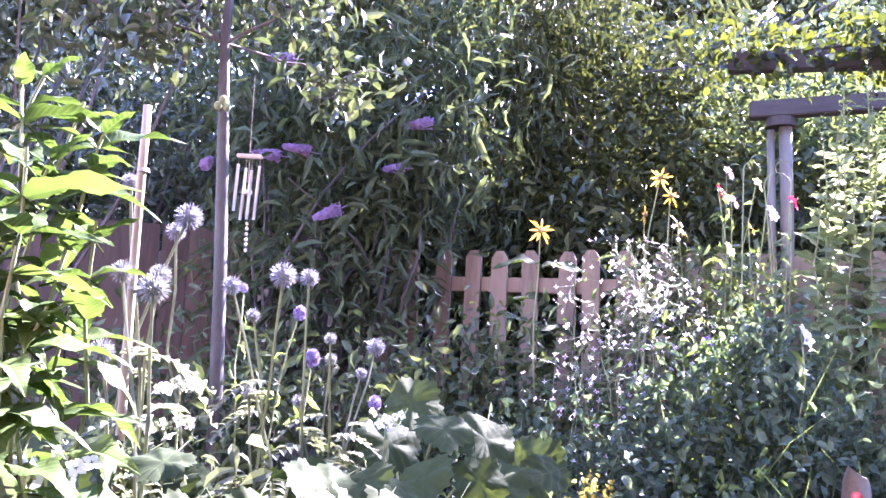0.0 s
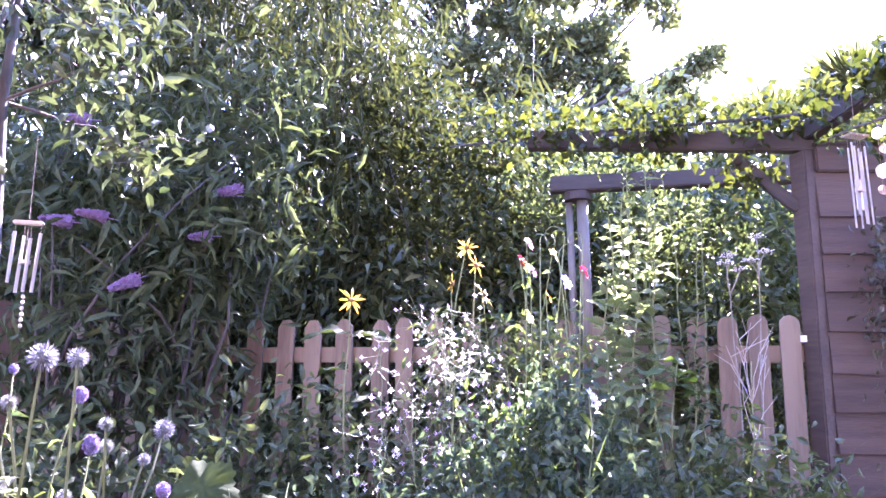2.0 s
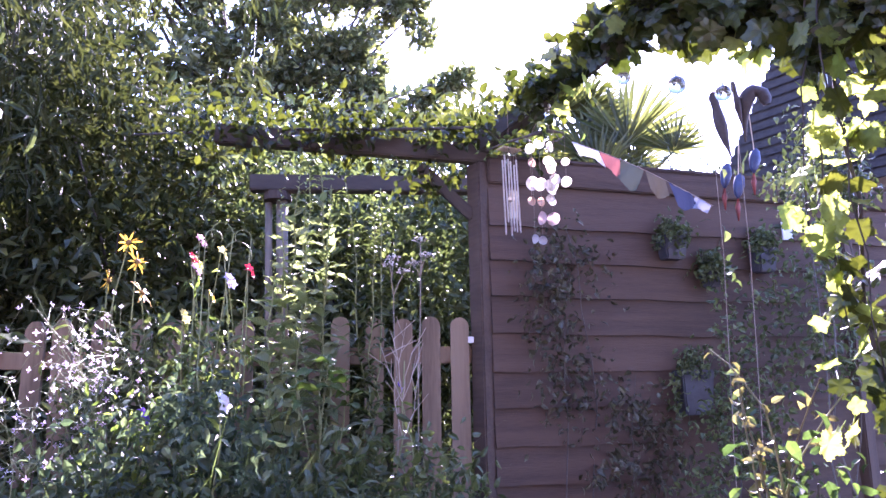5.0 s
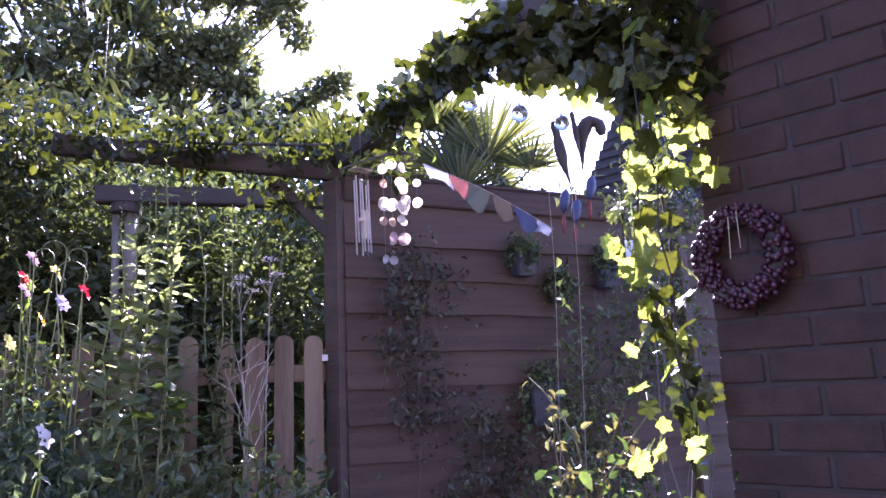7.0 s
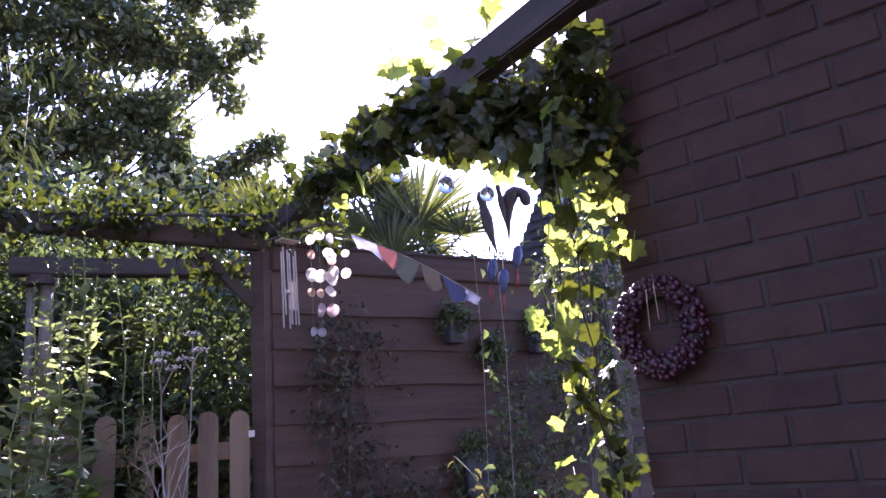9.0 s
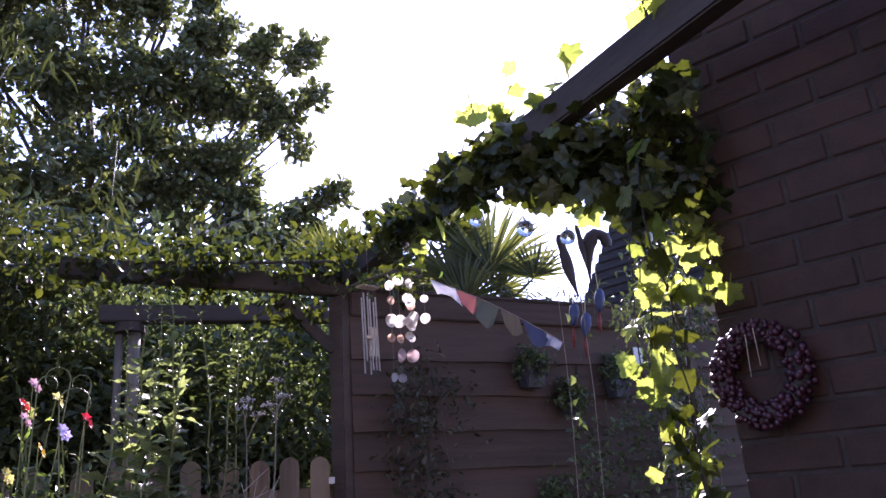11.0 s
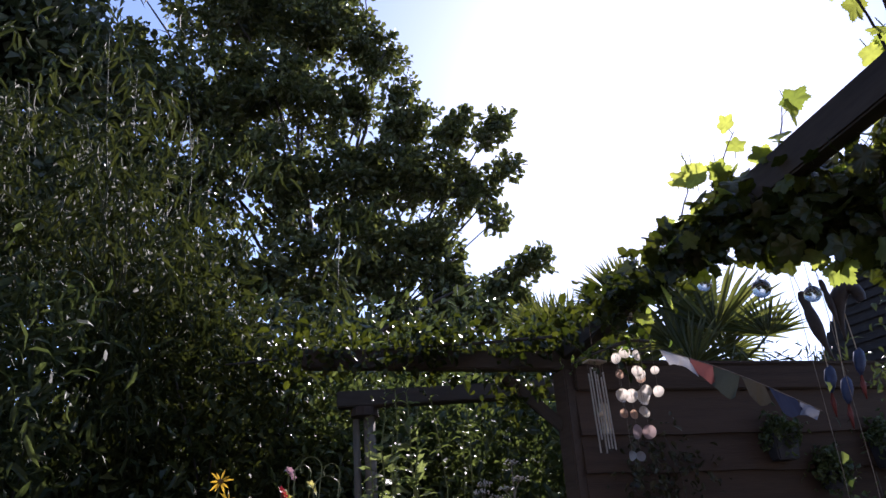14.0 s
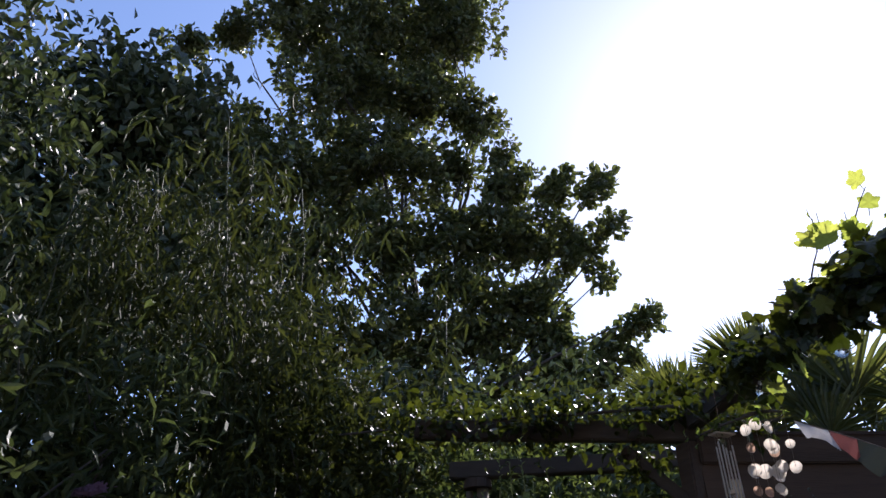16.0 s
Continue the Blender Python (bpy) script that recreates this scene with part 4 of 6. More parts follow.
for i in range(4):
    p = arc[1 + i % 4]
    piece("twig", Build().tube(curve(p, p + np.array([0.07 * RNG.normal(), 0.05 * RNG.normal(), 0.03 + 0.04 * RNG.random()]), 0.1, 5), (0.002, 0.001), 5).data("twig", BARK), branch)
n = 26
pp = np.repeat(arc, 6, 0)[:n] + RNG.normal(size=(n, 3)) * [0.03, 0.03, 0.015]
piece("foliage", Build().leaves(pp, unit(n) + [0, 0, -0.2], unit(n) + [0, 0, 0.6], 0.035, 0.018, 0.2, 0.2).data("foliage", HERB), branch)


def shell_disc(radius, mat):
    """A thin, slightly dished round shell, standing in the xz plane."""
    d = Build()
    k = 18
    q = np.arange(k) * 2 * np.pi / k
    rim = np.stack([radius * np.cos(q) * (1 + 0.03 * np.sin(3 * q)), 0.002 * np.cos(2 * q), radius * np.sin(q)], 1)
    d.add(np.concatenate([rim, [[0, 0.004, 0]], rim * 0.97 + [0, 0.0016, 0]]), [(i, (i + 1) % k, k) for i in range(k)])
    d.f[4] = [np.array([(i, (i + 1) % k, k + 1 + (i + 1) % k, k + 1 + i) for i in range(k)])]
    return d.data("shell_disc", mat, True)


def shell_chime():
    cx, cy, top = 2.285, 1.945, 1.90
    ob = thing("shell_wind_chime", "wind chime of round pale capiz shells in tiers", "wind chime", (cx, cy, top))
    a = np.linspace(0, 2 * np.pi, 25)
    b = Build().tube(np.stack([cx + 0.07 * np.cos(a), cy + 0.07 * np.sin(a), 0 * a + top - 0.015], 1), (0.003, 0.003), 6, False)
    piece("ring", b.data("ring", BARK), ob)
    b = Build()
    for q in (0, 2.1, 4.2):
        b.tube([(cx + 0.07 * math.cos(q), cy + 0.07 * math.sin(q), top - 0.015), (cx, cy, top + 0.10)], (0.001, 0.001), 4)
    piece("hanger", b.data("hanger", CORD), ob)
    large, middle, small = shell_disc(0.0255, SHELL), shell_disc(0.021, SHELL), shell_disc(0.016, SHELL)
    amber, blush, grey = shell_disc(0.0175, SHELL_RED), shell_disc(0.026, SHELL_BLUSH), shell_disc(0.0175, SHELL_GREY)
    strings = [(0.07 * math.cos(q), 0.07 * math.sin(q)) for q in (0.6, 1.9, 3.1, 4.4, 5.6)] + [(0.026 * math.cos(q), 0.026 * math.sin(q)) for q in (0.2, 2.3, 4.3)]
    tiers = ((1.858, (1, 5, 6), (middle, large)), (1.778, (0, 2, 4, 5, 7), (amber, small, middle)), (1.707, (0, 1, 2, 3, 4, 5, 6), (large, middle)), (1.641, (1, 5, 6, 7), (amber, small)), (1.568, (5, 6), (blush,)), (1.490, (2, 6), (grey,)))
    rnd = random.Random(4)
    for i, (dx, dy) in enumerate(strings):
        low = min(z for z, used, kinds in tiers if i in used)
        piece("cord", Build().tube([(cx + dx, cy + dy, top - 0.015), (cx + dx, cy + dy, low)], (0.0008, 0.0008), 4).data("cord", CORD), ob)
        for z, used, kinds in tiers:
            if i in used:
                piece("shell_disc", rnd.choice(kinds), ob, pose(cx + dx, cy + dy, z + rnd.uniform(-0.008, 0.008), 0, rnd.uniform(-12, 12), rnd.uniform(-95, 10)))
    return ob


shell_chime()


def glass_ball(at, cord_top, r):
    ob = thing("glass_ball", "clear glass ball hanging on a thread from the vine beam", "glass ball", at, group="hanging glass balls")
    b = Build().ball(at, r, 1.0, 10, 16).ball(at, r * 0.9, 1.0, 10, 16)
    piece("ball", b.data("ball", GLASS, True), ob)
    b = Build().tube([(at[0], at[1], at[2] + r), (at[0], at[1], cord_top)], (0.001, 0.001), 4)
    piece("thread", b.data("thread", CORD), ob)
    b = Build().tube([(at[0], at[1], at[2] + r - 0.003), (at[0], at[1], at[2] + r + 0.01)], (0.007, 0.005), 8)
    piece("cap", b.data("cap", STEEL), ob)


for spot, r in (((2.301, 1.559, 1.985), 0.025), ((2.414, 1.432, 1.936), 0.031), ((2.509, 1.326, 1.89), 0.027), ((2.26, 1.89, 1.955), 0.026)):
    glass_ball(spot, 2.07, r)


def prayer_flags():
    ob = thing("flag_bunting", "string of small faded cloth flags hanging in a bow, three darkened to look shaded", "bunting", (2.3, 1.85, 1.9))
    a, c = np.array([2.326, 1.848, 1.845]), np.array([2.633, 1.491, 1.56])
    t = np.linspace(0, 1, 24)
    line = a + (c - a) * t[:, None]
    line[:, 2] += 0.018 * np.sin(np.pi * t)
    piece("string", Build().tube(line, (0.002, 0.002), 5).data("string", CORD), ob)
    flags = ((-0.01, 0.20, 0.075, FLAG_WHITE, 0.9), (0.21, 0.36, 0.065, FLAG_RED, 0.7), (0.37, 0.53, 0.075, FLAG_GREEN, 0.4), (0.54, 0.68, 0.075, FLAG_YELLOW, 0.3), (0.70, 0.86, 0.08, FLAG_BLUE, 0.3), (0.88, 0.99, 0.04, FLAG_GREY, 0.8))
    for i, (s, e, drop, mat, lean) in enumerate(flags):
        p, q = (np.array([np.interp(v, t, line[:, k]) for k in range(3)]) for v in (s, e))
        b = Build()
        n = 8
        v = []
        for j in range(n):
            u = j / (n - 1)
            sway = np.array([-0.55, -0.5, 0]) * drop * lean * u + np.array([0.02, -0.02, 0]) * u * math.cos(i * 1.7)
            for w in range(n):
                x = w / (n - 1)
                fold = 0.010 * math.sin(x * 7.0 + i * 2 + 2 * u) + 0.006 * math.sin(x * 15 + u * 6)
                v.append(p + (q - p) * (0.5 + (x - 0.5) * (1 - 0.06 * u)) + np.array([0, 0, -drop * u * (1 - 0.2 * math.sin(4 * x + i))]) + sway + np.array([-0.6, -0.5, 0]) * fold * (0.3 + u))
        f = [(j * n + w, j * n + w + 1, (j + 1) * n + w + 1, (j + 1) * n + w) for j in range(n - 1) for w in range(n - 1)]
        piece("flag", b.add(v, f).data("flag", mat, True), ob)


prayer_flags()


def hanging_ornament(body, thick, paint, weight, label):
    """A carved, tapering wooden drop on a line, with a painted weight hung below on a cord."""
    path = np.array(body)
    fine = np.stack([np.interp(np.linspace(0, 1, 12), np.linspace(0, 1, len(path)), path[:, k]) for k in range(3)], 1)
    ob = thing("hanging_ornament", label, "ornament", tuple(path[0]), group="carved hanging ornaments")
    b = Build().tube(fine, thick * np.array([0.45, 0.8, 0.75, 0.7, 0.9, 1.0, 1.0, 0.85, 0.6, 0.4, 0.25, 0.1]), 10)
    piece("body", b.data("body", paint, True), ob)
    b = Build().tube([fine[2], (fine[2][0] - 0.04, fine[2][1], 2.06)], (0.0012, 0.0012), 4)
    piece("hanger", b.data("hanger", CORD), ob)
    w = np.array(weight)
    b = Build().tube([fine[6], w + [0, 0, 0.03]], (0.0016, 0.0016), 4)
    piece("cord", b.data("cord", PALE), ob)
    b = Build().tube([w + [0.012, 0, 0.04], w + [0.006, 0, 0.025], w, w + [-0.01, 0, -0.03], w + [-0.014, 0, -0.05]], (0.004, 0.016, 0.019, 0.013, 0.003), 9)
    piece("weight", b.data("weight", ORNAMENT, True), ob, label="blue painted wooden weight")
    b = Build().tube([w + [-0.014, 0, -0.05], w + [-0.018, 0, -0.08], w + [-0.02, 0, -0.125]], (0.003, 0.009, 0.002), 7)
    piece("tail", b.data("tail", RED_PAINT, True), ob, label="red painted wooden tail")


hanging_ornament([(2.604, 1.352, 1.96), (2.612, 1.345, 1.88), (2.62, 1.34, 1.79)], 0.012, ORNAMENT_DARK, (2.60, 1.36, 1.60), "slim dark carved wooden drop hanging from the vine")
hanging_ornament([(2.585, 1.42, 1.94), (2.591, 1.411, 1.87), (2.60, 1.40, 1.78), (2.609, 1.384, 1.70)], 0.021, ORNAMENT_DARK, (2.596, 1.403, 1.645), "dark carved wooden drop on a pale cord")
hanging_ornament([(2.68, 1.28, 1.87), (2.67, 1.287, 1.915), (2.65, 1.315, 1.925), (2.64, 1.335, 1.89), (2.637, 1.343, 1.82), (2.636, 1.345, 1.75)], 0.027, ORNAMENT_DARK, (2.648, 1.325, 1.685), "curved dark carved wooden ornament with a blue weight")


# ---- grape vine ----
def lobed_outline(size, depth, n):
    """Points of a five-lobed, toothed leaf lying along +y from its stalk, slightly cupped; the first is the middle."""
    pts = []
    base, sharp = (0.40, 0.62) if depth < 0.4 else (0.355, 0.6)
    for i in range(n):
        a = -2.7 + 5.4 * i / (n - 1)
        tip = max(k * max(0.0, 1 - abs(a - c) / sharp) for c, k in ((0, 1.0), (1.12, 0.88), (-1.12, 0.88), (2.15, 0.62), (-2.15, 0.62)))
        r = size * (base + depth * 0.5 * tip) + (0.035 * size if i % 2 else -0.03 * size)
        pts.append((r * math.sin(a), size * 0.34 + r * math.cos(a)))
    mid = (0.0, size * 0.33)
    flat = [mid] + [(mid[0] + (x - mid[0]) * 0.55, mid[1] + (y - mid[1]) * 0.55) for x, y in pts] + pts
    v = []
    for x, y in flat:
        dx, dy = x, y - mid[1]
        a = math.atan2(dx, dy)
        far = math.hypot(dx, dy) / size
        v.append((x, y, size * (0.30 * far * abs(math.sin(a)) ** 0.7 + 0.10 * far * math.cos(5 * a) - 0.55 * far * far)))
    tri = np.array([(0, 1 + i, 1 + (i + 1) % n) for i in range(n)])
    quad = np.array([(1 + i, 1 + n + i, 1 + n + (i + 1) % n, 1 + (i + 1) % n) for i in range(n)])
    return np.array(v), tri, quad


def lobed_leaf(name, size, material, depth=0.35, points=40):
    b = Build().blade(*lobed_outline(size, depth, points))
    b.tube([(0, size * 0.02, 0), (0, -size * 0.35, 0.03 * size)], (0.0016, 0.0012), 4)
    return b.data(name, material, True)


def lobed_mass(lobes, count, size, rnd):
    """Many lobed leaves hanging through the lobes (centre, radii, share)."""
    b = Build()
    for c, r, share in lobes:
        for p in in_lobe(c, r, int(count * share), 0.1):
            v, tri, quad = lobed_outline(size * (0.7 + 0.5 * rnd.random()), 0.45, 26)
            m = leaf_pose(p, rnd.normal(size=3) * 0.6 + [0, 0, -0.6], np.array([-0.5, -0.5, 0.4]) + rnd.normal(size=3) * 0.6)
            b.blade(v @ np.array(m.to_3x3()).T + np.array(m.translation), tri, quad)
    return b


def leaf_pose(p, tip, facing):
    y = Vector(tip).normalized()
    z = Vector(facing)
    x = y.cross(z).normalized()
    z = x.cross(y)
    m = Matrix((x, y, z)).transposed().to_4x4()
    m.translation = p
    return m


def grape_vine():
    ob = thing("grape_vine", "grape vine trained along the beam, sun and shade put into its leaf colours", "vine", (2.12, 0.86, 0))
    # each leaf size in a sunlit and in a shade-darkened colour
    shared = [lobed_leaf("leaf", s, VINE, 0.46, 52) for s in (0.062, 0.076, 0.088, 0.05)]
    shade_leaves = [lobed_leaf("leaf", s, VINE_SHADE, 0.46, 52) for s in (0.062, 0.076, 0.088, 0.05)]
    b = Build()
    up = curve((2.24, 0.80, 0), (2.17, 0.80, 1.98), 0.012, 10)
    b.tube(up, (0.0065, 0.004), 7)
    for x, y, z in ((2.10, 0.79, 1.05), (2.09, 0.72, 0.95), (2.07, 0.84, 1.3)):
        b.tube(curve((2.12, 0.78, 2.0), (x, y, z), 0.05, 10), (0.003, 0.0016), 5)
    along = np.array([(2.12, 0.80, 1.98), (2.10, 1.1, 2.04), (2.17, 1.5, 2.055), (2.26, 1.9, 2.05), (2.36, 2.35, 2.05)])
    b.tube(along, (0.014, 0.008), 6)
    b.tube([(2.3, 2.35, 2.05), (2.0, 2.62, 2.07), (1.6, 2.95, 2.10), (1.1, 3.4, 2.12)], (0.008, 0.005), 6)
    shoot = [curve((1.99, 0.62, 2.12), (1.96, 0.72, 2.50), 0.10, 8), curve((1.96, 0.50, 2.12), (1.92, 0.52, 2.45), 0.1, 6), curve((2.13, 1.50, 2.10), (2.17, 1.42, 2.33), 0.10, 7), curve((2.09, 1.25, 2.10), (2.14, 1.18, 2.32), 0.12, 7), curve((2.06, 1.05, 2.09), (2.10, 0.98, 2.27), 0.10, 6)]
    for s in shoot:
        b.tube(s, (0.004, 0.0015), 5)
    piece("stem", b.data("stem", OLD_BARK, True), ob)
    rnd = np.random.default_rng(21)

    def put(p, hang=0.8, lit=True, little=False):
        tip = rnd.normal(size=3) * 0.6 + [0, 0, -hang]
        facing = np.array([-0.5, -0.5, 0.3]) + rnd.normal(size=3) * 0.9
        piece("leaf", ((small if lit else small_shade_leaves) if little else (shared if lit else shade_leaves))[int(rnd.integers(0, 4))], ob, leaf_pose(p, tip, facing))

    # curtain down the corner of the wall, about two thirds in the sunlit colour
    small = [lobed_leaf("leaf", s, VINE, 0.46, 52) for s in (0.042, 0.054, 0.066, 0.076)]
    small_shade_leaves = [lobed_leaf("leaf", s, VINE_SHADE, 0.46, 52) for s in (0.042, 0.054, 0.066, 0.076)]
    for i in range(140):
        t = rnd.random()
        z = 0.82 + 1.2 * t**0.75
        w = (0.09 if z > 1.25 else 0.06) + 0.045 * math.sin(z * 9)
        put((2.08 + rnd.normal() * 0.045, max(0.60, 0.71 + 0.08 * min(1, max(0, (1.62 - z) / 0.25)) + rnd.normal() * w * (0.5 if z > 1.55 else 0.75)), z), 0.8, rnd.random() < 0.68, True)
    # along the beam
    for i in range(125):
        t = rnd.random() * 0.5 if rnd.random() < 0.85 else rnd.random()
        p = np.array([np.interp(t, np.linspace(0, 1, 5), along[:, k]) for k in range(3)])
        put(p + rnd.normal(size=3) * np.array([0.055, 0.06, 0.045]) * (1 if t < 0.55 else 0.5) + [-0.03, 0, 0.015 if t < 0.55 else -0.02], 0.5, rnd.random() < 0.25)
    for s in shoot:
        for q in s[1:]:
            put(q + rnd.normal(size=3) * 0.02, 0.3)
            if rnd.random() < 0.5:
                put(q + rnd.normal(size=3) * 0.04, 0.3)
    for p in ((2.10, 1.45, 1.99), (2.13, 1.38, 1.96), (2.18, 1.62, 1.95), (2.22, 1.78, 1.95), (2.25, 1.86, 1.98), (2.20, 1.74, 1.97), (2.12, 0.98, 1.80), (2.10, 1.0, 1.84)):
        put(np.array(p), 0.9)
    # dense part under the beam and over the rear beam, shade put into its colour
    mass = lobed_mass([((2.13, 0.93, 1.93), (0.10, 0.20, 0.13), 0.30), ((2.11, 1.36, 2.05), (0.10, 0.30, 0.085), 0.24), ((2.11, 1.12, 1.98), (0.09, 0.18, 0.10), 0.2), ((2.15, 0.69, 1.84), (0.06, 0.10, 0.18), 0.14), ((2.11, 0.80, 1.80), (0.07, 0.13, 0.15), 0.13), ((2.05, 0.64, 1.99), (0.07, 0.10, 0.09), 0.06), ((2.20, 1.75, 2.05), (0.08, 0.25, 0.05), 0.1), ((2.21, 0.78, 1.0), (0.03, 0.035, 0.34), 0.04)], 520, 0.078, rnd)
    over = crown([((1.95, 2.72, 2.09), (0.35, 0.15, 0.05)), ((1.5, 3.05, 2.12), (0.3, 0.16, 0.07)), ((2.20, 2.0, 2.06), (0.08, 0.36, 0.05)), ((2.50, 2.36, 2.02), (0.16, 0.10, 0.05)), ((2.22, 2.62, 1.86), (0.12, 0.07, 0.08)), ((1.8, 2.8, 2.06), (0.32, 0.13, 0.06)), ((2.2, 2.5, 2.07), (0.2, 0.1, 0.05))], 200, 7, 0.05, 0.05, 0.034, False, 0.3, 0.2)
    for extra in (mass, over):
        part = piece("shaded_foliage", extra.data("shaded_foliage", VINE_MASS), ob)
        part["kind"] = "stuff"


grape_vine()


def berry_wreath():
    p = on_wall(0.10, 0.05)
    c = np.array([p[0], p[1], 1.277])
    ob = thing("berry_wreath", "round wreath of dark red berries hung on the wall", "wreath", tuple(c))
    a = np.linspace(0, 2 * np.pi, 33)
    ring = np.stack([c[0] + 0 * a, c[1] + 0.088 * np.cos(a), c[2] + 0.093 * np.sin(a)], 1)
    piece("twig_ring", Build().tube(ring, (0.022, 0.022), 7, False).data("twig_ring", OLD_BARK), ob)
    berry = Build().ball((0, 0, 0), 0.0088, 1, 6, 9).data("berry", BERRY, True)
    for i in range(295):
        q = i * 2.39996
        d = unit(1)[0]
        d[0] = -abs(d[0])
        at = (c[0] + d[0] * 0.027, c[1] + 0.088 * math.cos(q) + d[1] * 0.029, c[2] + 0.093 * math.sin(q) + d[2] * 0.029)
        piece("berry", berry, ob, pose(*at) @ Matrix.Scale(0.75 + 0.45 * RNG.random(), 4))
    b = Build()
    for d in (-0.012, 0.008):
        b.tube([(c[0] - 0.03, c[1] + d, c[2] + 0.10), (c[0] - 0.035, c[1] + d * 1.3, c[2] + 0.0 - d)], (0.0015, 0.0022, 0.001), 6)
    piece("ribbon", b.data("ribbon", STRAW), ob)


berry_wreath()


# ---- front of the bed ----
def long_leaf(name, length, width, material, droop=0.25, teeth=True):
    """A pointed, toothed leaf along +y, arched, folded along its midrib and waved at its margins."""
    n = 19
    v, f = [], []
    for i in range(n):
        t = i / (n - 1)
        w = width * 0.52 * math.sin(math.pi * t ** 0.62) ** 1.05 + 0.0006
        edge = w * (1.07 if i % 2 else 0.95) if teeth and 0 < i < n - 1 else w
        y, z = length * t, length * (0.12 * t - droop * t * t)
        wave = 0.16 * width * math.sin(11 * t + width * 90) * math.sin(math.pi * t)
        v += [(-edge, y - 0.1 * edge, z + w * 0.30 + wave), (-w * 0.55, y, z + w * 0.26), (0, y, z), (w * 0.55, y, z + w * 0.26), (edge, y - 0.1 * edge, z + w * 0.30 - wave)]
    for i in range(n - 1):
        a = 5 * i
        f += [(a + k, a + k + 1, a + k + 6, a + k + 5) for k in range(4)]
    b = Build().add(v, f)
    b.tube([(0, 0.0, 0), (0, -0.02, -0.004)], (0.0016, 0.0018), 4)
    return b.data(name, material, True)


def bright_plant(label, base, tops, count, leaf_len):
    ob = thing("leafy_perennial", label, "plant", base)
    shared = [long_leaf("leaf", leaf_len * k, leaf_len * k * 0.35, LIGHT, d) for k, d in ((1.0, 0.45), (0.8, 0.55), (1.2, 0.4), (0.6, 0.2))]
    rnd = np.random.default_rng(int(leaf_len * 1000) + len(tops))
    for top in tops:
        path = curve(base, top, 0.05, 12)
        piece("stem", Build().tube(path, (0.004, 0.0022), 6).data("stem", STEM), ob)
        for i in range(count):
            t = 0.52 + 0.48 * ((i + 0.5) / count) ** 0.7
            p = np.array([np.interp(t, np.linspace(0, 1, 12), path[:, k]) for k in range(3)])
            for half in (0, 1):
                a = i * 1.9 + half * math.pi + rnd.normal() * 0.3
                rise = -0.3 + 0.95 * t ** 5 + rnd.normal() * 0.25
                tip = np.array([math.cos(a), math.sin(a), rise])
                size = 3 if t > 0.96 else int(rnd.integers(0, 3))
                piece("leaf", shared[size], ob, leaf_pose(p, tip, (rnd.normal() * 0.2, rnd.normal() * 0.2, 1)))


bright_plant("tall perennial with large toothed light green leaves", (-0.56, 1.02, 0), [
    (-0.495, 0.981, 1.245), (-0.485, 1.041, 1.275), (-0.40, 1.028, 1.185), (-0.446, 1.059, 1.225), (-0.385, 0.981, 1.05), (-0.425, 0.87, 1.12),
    (-0.455, 0.90, 1.065), (-0.43, 0.96, 1.135), (-0.46, 0.90, 0.97), (-0.40, 0.90, 0.94), (-0.42, 1.02, 0.965)], 9, 0.108)


def bamboo_cane_stake():
    b = Build()
    z = np.linspace(0, 1.30, 14)
    path = np.stack([-0.455 - 0.008 * np.sin(z * 2), 1.35 + 0 * z, z], 1)
    b.tube(path, (0.0085, 0.0075), 9)
    for k in (0.25, 0.5, 0.74, 0.97, 1.18):
        b.tube([(-0.458, 1.35, k), (-0.458, 1.35, k + 0.006)], (0.0105, 0.0105), 9)
    tagged(new("garden_cane", b.data("garden_cane", CANE, True)), "upright pale bamboo cane supporting the thistles", "cane")


bamboo_cane_stake()


def thistle_head(r, mat, seed):
    """A ball of spiky florets."""
    n = 160
    k = np.arange(n) + 0.5
    phi = np.arccos(1 - 2 * k / n)
    th = math.pi * (1 + 5**0.5) * k
    d = np.stack([np.cos(th) * np.sin(phi), np.sin(th) * np.sin(phi), np.cos(phi)], 1)
    d += np.random.default_rng(seed).normal(size=d.shape) * 0.05
    b = Build().ball((0, 0, 0), r * 0.5, 1, 7, 10)
    side = np.cross(d, [0.3, 0.2, 0.9])
    for s in (side, np.cross(d, side)):
        b.leaves(d * r * 0.48, d, s, r * 0.58 * (0.85 + 0.3 * np.random.default_rng(seed + 1).random(n)), r * 0.10, 0.4, 0.0, True)
    return b.data("flower_head", mat)


